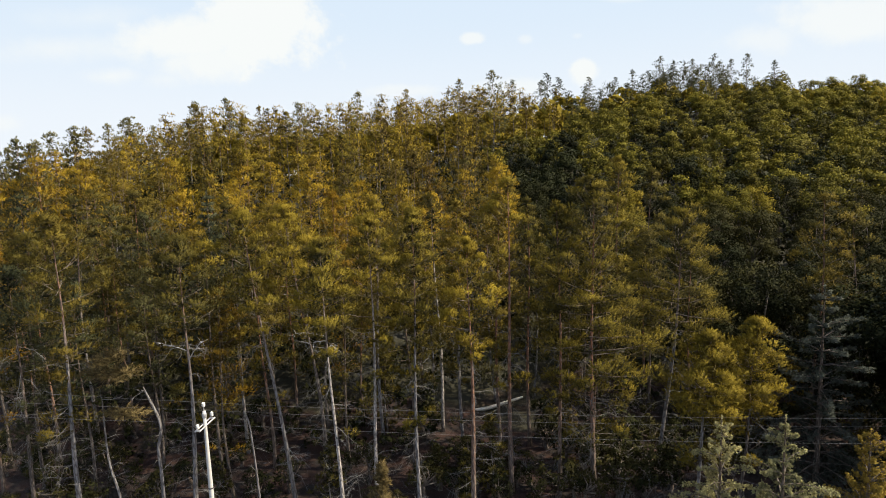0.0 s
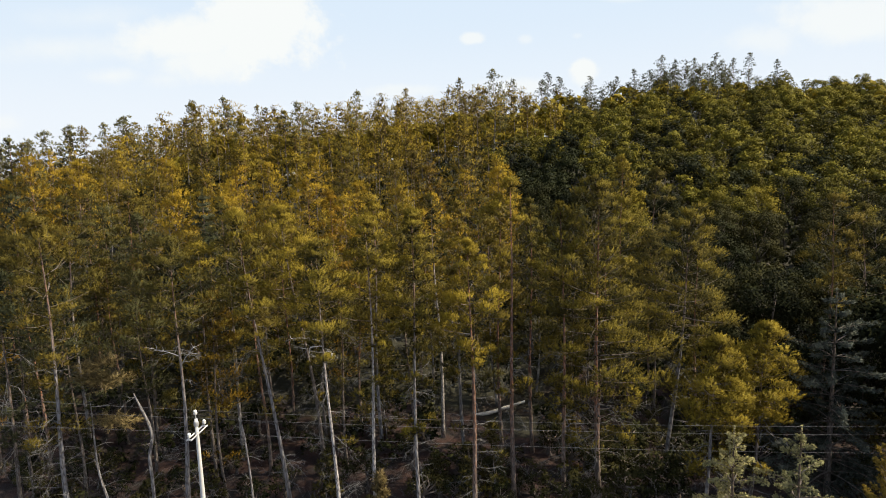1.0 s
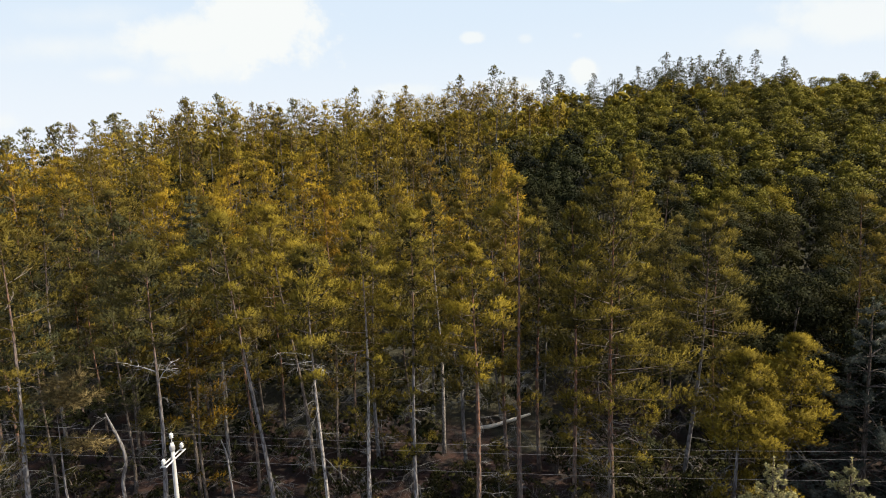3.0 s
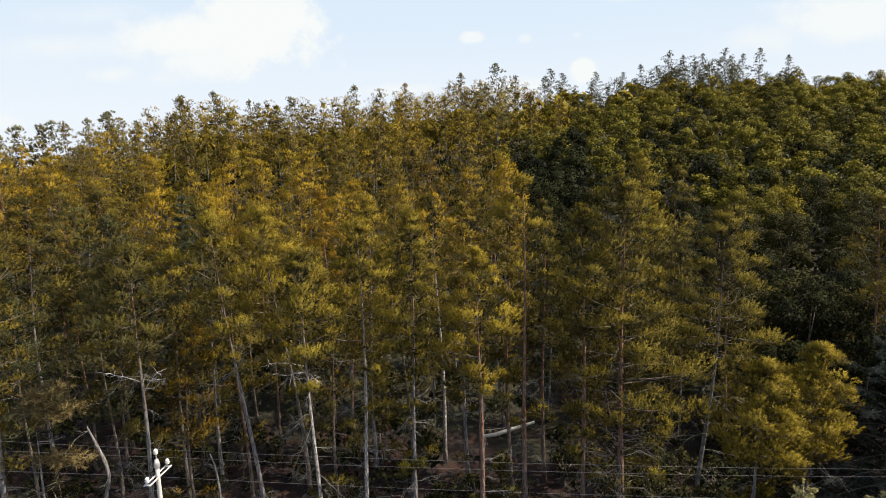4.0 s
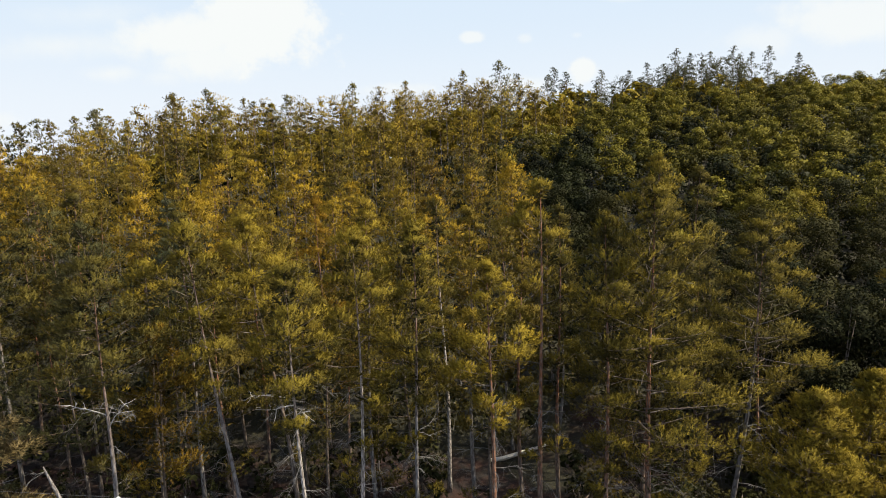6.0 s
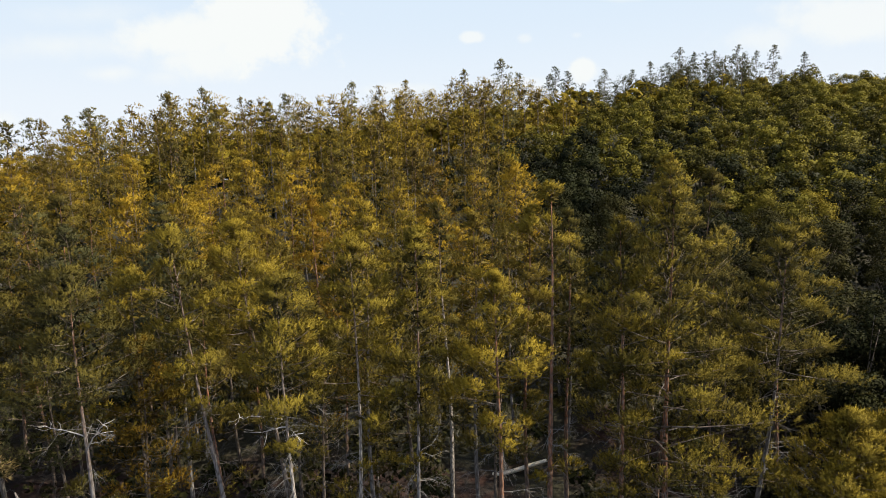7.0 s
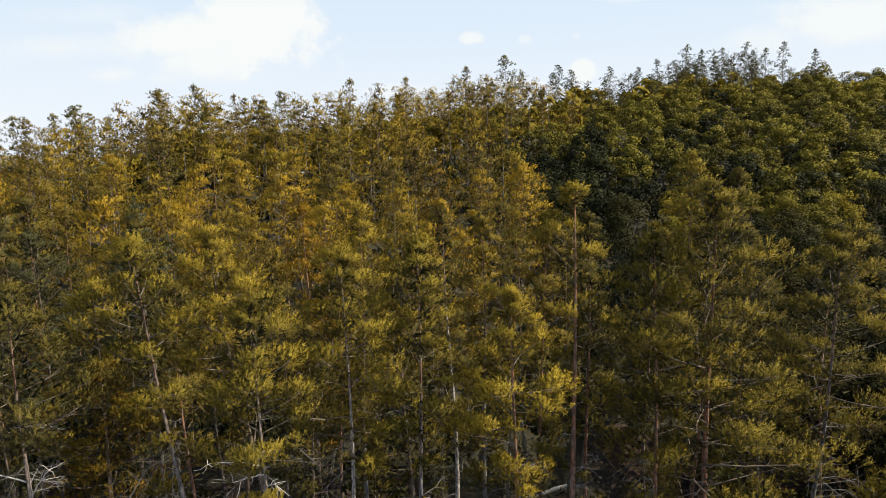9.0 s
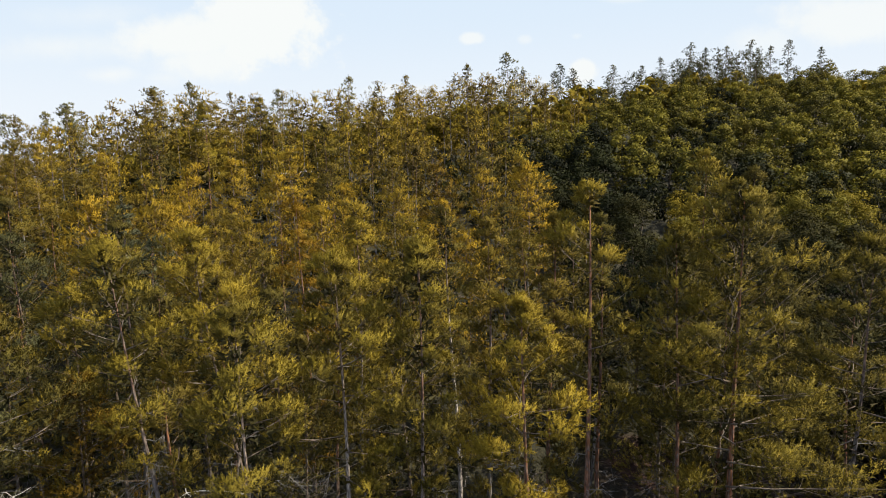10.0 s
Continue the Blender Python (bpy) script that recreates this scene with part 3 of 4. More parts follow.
def front_row():
    for i, (x, y, h, bare, r, sway, bend, girth, limbs, green, bk, words) in enumerate(FRONT):
        rng = np.random.default_rng(100 + i)
        z = float(ground_z(x, y)) - 0.1
        a = pine(rng, h - z, bare - z, r * 1.2, sway, bend, int(limbs * (0.66 if h > 13 else 0.95)), 2.7 * max(1.0, r / 2.6), 42, 16, 0.15, 0.025, 26, girth, 10, 0.8, ragged=0.35 if r < 2.6 and h > 13 else 0.10, strays=8 if "low" in words else 3, fat=0.33 * min(1.0, 2.6 / r), inner_shade=14, spray=0.36)
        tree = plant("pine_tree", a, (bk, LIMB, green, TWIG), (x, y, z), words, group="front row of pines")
        rings = a[0][0].reshape(-1, 10, 3).mean(1)
        for level, reach in BARE_LIMBS.get(i, ()):
            start = np.array([np.interp(level - z, rings[:, 2], rings[:, c]) for c in range(3)])
            end = start + np.array(reach)
            ts = np.linspace(0, 1, 6)[:, None]
            line = start + (end - start) * ts + np.array([0, 0, 0.07]) * np.sin(ts * 3.1) + rng.normal(0, 0.04, (6, 3)) * ts
            twigs = [tube(line, np.linspace(0.030, 0.010, 6), 6)]
            for q in range(9):
                s = line[int(rng.integers(2, 6))]
                e = s + unit(np.array(reach) * 0.6 + rng.normal(0, 0.7, 3)) * rng.uniform(0.25, 0.7)
                twigs.append(tube(np.stack([s, (s + e) / 2 + rng.normal(0, 0.04, 3), e]), [0.014, 0.010, 0.004], 3))
            part("bare_limb", join(twigs), PALE_LIMB, tree, "sun-bleached bare limb")


front_row()


# ---- conifers by the verge ----
def verge_conifers():
    rng = np.random.default_rng(7)
    for x, y, top, r, mat, words in ((12.88, 27.1, 10.95, 6.6, CEDAR, "pale grey-green young cedar with a thin leader"),
                                     (15.3, 26.1, 11.4, 6.4, CEDAR, "pale grey-green young cedar with dense boughs"),
                                     (19.3, 26.0, 10.6, 6.0, CEDAR_GOLD, "golden-green young cedar with upswept boughs")):
        gold = mat is CEDAR_GOLD
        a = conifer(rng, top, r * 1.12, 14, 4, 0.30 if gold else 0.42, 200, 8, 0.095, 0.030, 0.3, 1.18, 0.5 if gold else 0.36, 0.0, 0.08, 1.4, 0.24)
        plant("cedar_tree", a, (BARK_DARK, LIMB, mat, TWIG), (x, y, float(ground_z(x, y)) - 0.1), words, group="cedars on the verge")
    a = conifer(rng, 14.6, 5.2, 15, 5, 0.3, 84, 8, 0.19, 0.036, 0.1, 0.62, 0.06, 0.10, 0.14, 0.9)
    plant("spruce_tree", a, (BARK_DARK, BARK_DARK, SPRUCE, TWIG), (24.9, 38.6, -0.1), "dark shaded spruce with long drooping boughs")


verge_conifers()


# ---- the wood behind ----
def inside_oak(x, y):
    """Where the hollow and the far flank carry broad-leaved trees."""
    u = x / y
    return u > np.interp(y, [50, 57, 64, 80, 105, 118, 135, 152, 175], [0.42, 0.26, 0.15, 0.115, 0.07, 0.13, 0.24, 0.36, 0.75])


def scatter(rng, y0, y1, gap, reach=0.81):
    """Loose even spacing over the wedge in view."""
    spots = []
    grid = {}
    tries = int((y1 * y1 - y0 * y0) * reach / (gap * gap) * 9)
    for _ in range(tries):
        y = math.sqrt(rng.uniform(y0 * y0, y1 * y1))
        x = rng.uniform(-reach, reach) * y
        g = gap * (1 + (y - y0) * 0.002) * rng.uniform(0.78, 1.4)
        cx, cy = int(x // (gap * 1.9)), int(y // (gap * 1.9))
        near = [p for i in (-1, 0, 1) for j in (-1, 0, 1) for p in grid.get((cx + i, cy + j), ())]
        if all((p[0] - x) ** 2 + (p[1] - y) ** 2 > g * g for p in near):
            grid.setdefault((cx, cy), []).append((x, y))
            spots.append((x, y))
    return spots


# trees that rise clear behind the front row: x, y, top, radius, bare height above ground, needles, words
SECOND = [
    (18.0, 61.4, 23.6, 3.3, 6.0, NEEDLES_FRESH, "tall pine with a pointed yellow-green spire"),
    (21.0, 61.0, 22.3, 2.6, 7.0, NEEDLES, "tall olive pine beside a taller one"),
    (-9.9, 54.0, 21.4, 3.2, 5.0, NEEDLES_RUST, "broad rust-brown pine in the wood"),
    (-16.8, 47.0, 21.3, 2.6, 9.0, NEEDLES, "bright yellow-green pine behind the front row"),
    (-28.4, 56.0, 22.1, 3.2, 6.0, NEEDLES, "wide olive pine on the slope"),
    (-31.0, 50.0, 21.8, 3.0, 8.0, NEEDLES, "wide olive pine at the edge of the slope"),
    (-0.7, 50.0, 21.0, 2.7, 7.0, NEEDLES, "olive pine with a whitish upper trunk"),
    (1.0, 46.0, 20.8, 2.2, 8.0, NEEDLES, "slim olive pine behind the front row"),
    (31.5, 50.0, 20.0, 3.0, 6.5, NEEDLES, "shaded olive pine beside the hollow"),
    (35.0, 50.0, 18.9, 2.9, 6.0, NEEDLES, "shaded dark olive pine beside the hollow"),
    (6.5, 47.0, 20.7, 2.1, 8.0, NEEDLES, "slim pointed pine against the dark hollow"),
    (-5.7, 48.0, 20.6, 2.6, 8.5, NEEDLES_FRESH, "bright pine in the second row"),
    (4.0, 46.5, 20.8, 2.0, 9.0, NEEDLES, "narrow pine in the second row"),
    (-14.0, 85.0, 28.4, 3.2, 4.0, NEEDLES_FRESH, "bright golden pine high on the slope"),
    (-29.5, 92.0, 31.6, 3.3, 5.0, NEEDLES_FRESH, "bright golden pine near the ridge"),
    (-25.3, 100.0, 33.0, 3.2, 5.0, NEEDLES_FRESH, "golden pine near the ridge"),
]


def second_row():
    for i, (x, y, top, r, bare, green, words) in enumerate(SECOND):
        rng = np.random.default_rng(300 + i)
        z = float(ground_z(x, y)) - 0.15
        fine = y < 56
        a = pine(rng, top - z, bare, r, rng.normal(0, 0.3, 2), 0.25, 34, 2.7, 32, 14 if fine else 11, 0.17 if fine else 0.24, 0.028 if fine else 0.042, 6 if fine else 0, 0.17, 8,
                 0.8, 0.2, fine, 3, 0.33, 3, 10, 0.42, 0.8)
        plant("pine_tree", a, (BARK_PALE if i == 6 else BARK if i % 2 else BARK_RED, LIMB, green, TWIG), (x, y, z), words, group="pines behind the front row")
    rng = np.random.default_rng(340)
    z = float(ground_z(-23.5, 59.5))
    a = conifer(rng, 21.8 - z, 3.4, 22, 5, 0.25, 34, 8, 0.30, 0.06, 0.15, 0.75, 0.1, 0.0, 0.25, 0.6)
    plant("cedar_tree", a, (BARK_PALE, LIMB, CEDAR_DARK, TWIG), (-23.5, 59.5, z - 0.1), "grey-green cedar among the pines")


second_row()


def glade(x, y):
    """The open strip in which the bleached trunk lies."""
    return (44 < y < 52 and 0.025 < x / y < 0.16) or (51 < y < 54.9 and 0.5 < x < 12)


def middle_wood():
    rng = np.random.default_rng(21)
    near, kinds, oaks = [], [], []
    for k in range(6):
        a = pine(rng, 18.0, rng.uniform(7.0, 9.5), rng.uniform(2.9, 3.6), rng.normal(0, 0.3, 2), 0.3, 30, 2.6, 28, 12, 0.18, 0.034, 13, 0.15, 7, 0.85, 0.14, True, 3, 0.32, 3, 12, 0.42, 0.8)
        # Dark bark, limbs and twigs carry the wood's shade in their colour.
        near.append([solid("trunk", [a[0], *a[1]], (BARK_RED if k == 5 else BARK_DARK, BARK_DARK), True), a[2], [solid("dead_branch", b, TWIG_SHADE) for b in a[3]]])
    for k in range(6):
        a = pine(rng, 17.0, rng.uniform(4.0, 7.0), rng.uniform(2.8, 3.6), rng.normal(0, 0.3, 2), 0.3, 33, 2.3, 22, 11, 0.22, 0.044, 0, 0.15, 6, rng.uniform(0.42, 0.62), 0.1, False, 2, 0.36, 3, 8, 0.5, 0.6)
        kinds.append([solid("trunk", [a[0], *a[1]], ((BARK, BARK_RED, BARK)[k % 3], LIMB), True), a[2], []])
    for k in range(5):
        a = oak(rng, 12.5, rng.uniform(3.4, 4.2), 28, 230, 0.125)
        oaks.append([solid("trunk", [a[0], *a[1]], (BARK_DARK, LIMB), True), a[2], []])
    crowns = {}
    words = {"pine_needles": "olive-green pine in the wood on the slope", "pine_needles_fresh": "bright yellow-green pine in the wood",
             "pine_needles_golden": "golden yellow-green pine on the slope", "pine_needles_rust": "rust-tinged pine in the wood", "pine_needles_grey": "dull grey-green pine in the wood, coloured as in shade", "oak_leaves_shaded": "dark green broad-leaved tree in the hollow, coloured as in shade",
             "oak_leaves_olive": "olive broad-leaved tree on the hillside"}
    # Added trees, mostly out of view, that throw shade over spruce and hollow.
    edge = [(31.5, 37.0), (33.0, 40.5), (31.5, 33.0), (35.0, 35.5), (32.0, 29.0), (36.5, 30.5), (31.0, 44.0), (36.0, 43.0), (34.0, 25.5)]
    spots = [(x, y) for x, y in [*scatter(rng, 40.5, 55, 3.3), *scatter(rng, 55, 84, 4.3)] if not any((x - t[0]) ** 2 + (y - t[1]) ** 2 < 7 for t in SECOND)]
    for x, y in spots + edge:
        if any((x - t[0]) ** 2 + (y - t[1]) ** 2 < 5 for t in FRONT) or (y < 47 and 19 < x < 30 and (x, y) not in edge) or glade(x, y):
            continue
        leafy = bool(inside_oak(x, y))
        pool = oaks if leafy else near if y < 54 else kinds
        k = int(rng.integers(0, len(pool)))
        pick = rng.random()
        # Near pines on the far left get grey needles in place of shade.
        mat = (OAK_SHADE if pick < (1.0 if y < 70 else 0.95 if x / y < 0.3 else 0.7) else OAK_SUN) if leafy else NEEDLES_GREY if x / y < -0.36 and y < 62 and pick < 0.4 else NEEDLES if pick < (0.86 if y < 58 else 0.25) else (NEEDLES_GOLD if y > 58 else NEEDLES_FRESH) if pick < 0.93 else NEEDLES_RUST
        k = k % 3 if mat in (NEEDLES_FRESH, NEEDLES_GOLD) else {NEEDLES_GREY: 3, NEEDLES_RUST: 4}.get(mat, 3 + k % 3 if mat is NEEDLES else k)
        src = pool[k]
        key = (leafy, y < 54, k, mat.name)
        if key not in crowns:
            crowns[key] = solid("crown", src[1], mat)
        # The added shade trees are scaled up to lengthen their shadows.
        plant("broadleaf_tree" if leafy else "pine_tree", (src[0], None, crowns[key], src[2]), (None,) * 4, (x, y, float(ground_z(x, y)) - 0.15),
              words[mat.name], group="broad-leaved trees of the hollow" if leafy else "pines on the slope", turn=rng.uniform(0, 6.28), stretch=rng.uniform(0.84, 1.08) * (1.35 if (x, y) in edge else 1.0) * float(np.interp(y, [55, 80], [1.0, 0.84])))


middle_wood()


def seen_over_brow(x, y):
    """Whether a tree here tops the brow of the hill seen from eye height; those wholly behind it are left out."""
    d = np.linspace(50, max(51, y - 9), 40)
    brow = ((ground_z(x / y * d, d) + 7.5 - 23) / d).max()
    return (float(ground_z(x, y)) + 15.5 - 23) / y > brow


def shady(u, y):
    """Which far trees take the shaded leaf colour: darker, greener ones gather in the hollow and thin out uphill."""
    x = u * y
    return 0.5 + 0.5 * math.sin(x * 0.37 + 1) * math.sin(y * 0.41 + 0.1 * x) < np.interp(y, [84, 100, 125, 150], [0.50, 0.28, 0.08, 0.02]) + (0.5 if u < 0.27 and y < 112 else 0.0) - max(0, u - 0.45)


def far_wood():
    """The woods higher up, past counting: one mesh of pines, one of broad-leaved trees."""
    rng = np.random.default_rng(33)
    pines = [pine(rng, 14.0, rng.uniform(2.0, 3.4), rng.uniform(3.1, 4.0), rng.normal(0, 0.2, 2), 0.2, 18, 1.9, 11, 7, 0.24, 0.085, 0, 0.13, 4, rng.uniform(0.40, 0.60), 0.04, False, 0, 0.40, 0, 11, 0.75, 0.5) for _ in range(8)]
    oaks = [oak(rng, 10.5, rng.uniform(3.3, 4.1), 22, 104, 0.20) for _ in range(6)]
    for name, leafy, pick, mat, words in (
            ("far_pine_woods", False, lambda u, y: u < 0.2, NEEDLES_GOLD, "distant yellow-green pine woods up to the ridge"),
            ("far_ridge_pine_woods", False, lambda u, y: u >= 0.2, NEEDLES_GREY, "distant dark grey-green pines along the ridge"),
            ("far_hollow_woods", True, lambda u, y: shady(u, y), OAK_SHADE, "distant dark green broad-leaved woods in the hollow, coloured as in shade"),
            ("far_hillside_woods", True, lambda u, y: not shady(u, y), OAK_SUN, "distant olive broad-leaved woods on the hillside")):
        wood, green = [], []
        r2 = np.random.default_rng(44)
        for x, y in scatter(r2, 84, 215, 4.2 if "ridge" in name else 4.9):
            if bool(inside_oak(x, y)) != leafy or not pick(x / y, y) or not seen_over_brow(x, y):
                continue
            src = (oaks if leafy else pines)[int(r2.integers(0, 6 if leafy else 8))]
            size, turn = r2.uniform(0.84, 1.10) * (0.78 if not leafy and 0.14 < x / y < 0.36 else 0.58 if not leafy and x / y > 0.47 else 0.92 if not leafy and x / y > 0.16 else 1.0), r2.uniform(0, 6.28)
            at = np.array([x, y, float(ground_z(x, y)) - 0.15])
            wood.append(moved(src[0], turn, size, at))
            green.append(moved(src[2], turn, size, at, r2.normal(0, 0.2)))
        root = new(name)
        tagged(root, words, "woods", kind="stuff")
        tagged(part("trunk", join(wood), BARK_DARK if leafy else BARK, root), kind="stuff")
        tagged(part("crown", join(green), mat, root), kind="stuff")


far_wood()


def brow_thicket():
    """Scrub along the brow of the hill, which closes the wood below its crowns."""
    rng = np.random.default_rng(46)
    kinds = [oak(rng, 5.0, 2.8, 7, 10, 0.70) for _ in range(4)]
    bits = []
    far = np.linspace(60, 214, 50)
    for x, y in scatter(rng, 80, 214, 4.6):
        line = ((ground_z(x / y * far, far) - 23) / far).max()
        if (float(ground_z(x, y)) - 23) / y < line - 0.016:
            continue
        bits.append(moved(kinds[int(rng.integers(0, 4))][2], rng.uniform(0, 6.28), rng.uniform(1.2, 1.9), np.array([x, y, float(ground_z(x, y)) - 0.6])))
    ob = new("brow_thicket", solid("brow_thicket", join(bits), OAK_SUN))
    tagged(ob, "dense olive scrub under the trees along the brow", "scrub", kind="stuff")


brow_thicket()


# ---- pines that stand out on the skyline ----
def skyline():
    rng = np.random.default_rng(55)
    kinds = []
    for k in range(6):
        a = pine(rng, 15.0, rng.uniform(2.5, 4.5), rng.uniform(2.2, 3.0), rng.normal(0, 0.25, 2), 0.3, 42, 2.8, 10, 10, 0.22, 0.055, 0, 0.14, 5, 0.6, 0.14, False, 0, 0.27, 3, 6)
        kinds.append((solid("trunk", [a[0], *a[1]], (BARK, LIMB), True), solid("crown", a[2], NEEDLES_GREY), solid("crown", a[2], NEEDLES), solid("crown", a[2], NEEDLES_PALE)))
    for x, y, top, grey in ((-38.2, 110, 36.9, 1), (-44.8, 112.5, 36.8, 1), (-50.5, 99, 32.8, 1), (-47.6, 68, 28.0, 1), (-45.5, 68, 27.6, 1), (-42.5, 71, 28.6, 0),
                            (-27, 118, 36.5, 1), (-16, 118, 38.3, 1), (-7, 128, 39.6, 0), (4.5, 134, 42.2, 0), (10.5, 124, 42.0, 1), (23, 190, 49.5, 1), (36, 205, 53.0, 1),
                            (40, 205, 51.5, 1), (33, 200, 50.0, 1), (37.6, 154, 44.3, 1), (46, 160, 45.0, 1), (51.6, 163, 47.2, 1), (60.1, 167, 50.8, 1), (64, 168, 50.0, 1),
                            (69, 168, 50.2, 1), (75, 167, 51.0, 1), (79, 166, 49.6, 1), (82.7, 165, 50.6, 1), (87, 160, 48.0, 1), (56, 165, 47.0, 1), (-33, 112, 35.5, 0),
                            (-62.7, 104.0, 32.2, 1), (-57.4, 100.0, 31.6, 0), (-57.8, 106.0, 32.6, 1), (-55.6, 108.0, 33.4, 1), (-51.0, 104.0, 32.2, 0), (-51.7, 110.0, 32.4, 1), (-47.6, 74.0, 28.9, 1), (-51.4, 72.0, 27.0, 1), (-46.9, 70.0, 27.1, 0), (-44.8, 108.0, 33.4, 0), (-44.7, 112.0, 36.3, 1), (-33.6, 118.0, 35.4, 0)):
        k = kinds[int(rng.integers(0, 6))]
        z = float(ground_z(x, y)) - 0.2
        plant("pine_tree", (k[0], None, k[2 if not grey else 1 if x > 20 else 3], []), (None,) * 4, (x, y, z), "slender blue-grey pine on the skyline" if grey else "slender olive pine on the skyline",
              group="pines on the skyline", turn=rng.uniform(0, 6.28), stretch=(top - z) / 15.0)


skyline()


# ---- crooked and broken trees, logs, brush ----
def odd_trees():
    rng = np.random.default_rng(66)
    z0 = -0.1

    def crooked(name, pts, radii, mat, words, twigs, crown=None):
        root = new(name)
        root.location = (pts[0][0], pts[0][1], z0)
        p = np.array(pts, float) - [pts[0][0], pts[0][1], 0]
        t = np.linspace(0, len(p) - 1, len(p) * 4)
        fine = np.stack([np.interp(t, np.arange(len(p)), p[:, a]) for a in range(3)], -1)
        for _ in range(2):
            fine[1:-1] = (fine[:-2] + fine[1:-1] * 2 + fine[2:]) / 4
        part("trunk", tube(fine, np.interp(t, np.arange(len(p)), radii), 8, (0.0, 0.3)), mat, root, "", True)
        for _ in range(twigs):
            s = fine[int(rng.integers(len(fine) // 4, len(fine)))]
            d = unit(rng.normal(0, 1, 3) * [1, 1, 0.5])
            e = s + d * rng.uniform(0.5, 1.4)
            m = (s + e) / 2 + rng.normal(0, 0.08, 3)
            one = [tube(np.stack([s, m, e]), [0.018, 0.012, 0.004], 3)]
            for q in range(3):
                one.append(tube(np.stack([m, m + unit(d + rng.normal(0, 0.7, 3)) * rng.uniform(0.2, 0.5)]), [0.008, 0.003], 3))
            part("dead_branch", join(one), TWIG, root, "bare grey dead branch")
        if crown is not None:
            centres, mat2, r = crown
            bits = []
            for c in centres:
                n = 95
                ball = unit(rng.normal(0, 1, (n, 3)) + [0, 0, 0.3]) * [1.3, 1.0, 0.45]
                bits.append(blades(rng, np.array(c) - [pts[0][0], pts[0][1], 0] + ball * r * rng.uniform(0.2, 1, (n, 1)), ball + [0, 0, 0.3], 9, 0.3, 0.03, 0.9, None, ball + [0, 0, 0.4]))
            part("crown", join(bits), mat2, root)
        return tagged(root, words, "tree")

    crooked("crooked_tree", [(-18.04, 35.0, 0), (-18.04, 35.0, 3.34), (-18.03, 35.0, 5.58), (-18.1, 35.0, 6.69), (-17.75, 35.0, 7.78), (-17.87, 35.0, 8.69), (-18.26, 35.0, 9.68), (-18.61, 35.0, 10.62)],
            [0.12, 0.11, 0.10, 0.10, 0.09, 0.085, 0.075, 0.03], BARK, "crooked half-dead pine with a splintered pale top", 7,
            ([(-19.6, 34.8, 11.6), (-20.4, 34.8, 11.3), (-21.0, 34.9, 12.2), (-20.2, 35, 12.6), (-19.2, 34.8, 9.0), (-20.0, 34.8, 9.1), (-21.2, 35, 11.6)], NEEDLES_DRY, 0.95))
    crooked("crooked_tree", [(-20.68, 35.0, 0), (-20.68, 35.0, 3.43), (-21.14, 35.0, 5.39), (-21.24, 35.0, 6.43), (-21.22, 35.0, 8.44), (-21.2, 35.0, 9.89)],
            [0.09, 0.08, 0.07, 0.06, 0.045, 0.02], BARK, "thin bent dead tree without a crown", 8)
    crooked("dead_snag", [(-12.4, 36.0, 0), (-12.4, 36.0, 2.56), (-12.52, 36.0, 5.25), (-12.69, 36.0, 7.71), (-12.95, 36.0, 8.46)],
            [0.08, 0.07, 0.06, 0.05, 0.03], BARK, "thin broken dead snag with a bare tip", 9)


odd_trees()


def log(points, radii, words):
    p = np.array(points, float)
    root = p[0].copy()
    t = np.linspace(0, len(p) - 1, 14)
    fine = np.stack([np.interp(t, np.arange(len(p)), p[:, a]) for a in range(3)], -1) - root
    ob = new("fallen_log", solid("fallen_log", tube(fine, np.interp(t, np.arange(len(p)), radii), 10), BLEACHED, True))
    ob.location = root
    tagged(ob, words, "log")


log([(2.35, 54.0, float(ground_z(2.35, 54.0)) - 0.02), (3.6, 54.0, 0.52), (5.2, 54.1, 0.95), (6.9, 54.2, 1.42)], [0.17, 0.17, 0.15, 0.10], "bleached barkless trunk fallen against the pines")
log([(-6.0, 34.0, 0.05), (-3.5, 34.4, 0.35), (-0.5, 34.6, 0.15)], [0.11, 0.10, 0.06], "bleached log lying in the undergrowth")


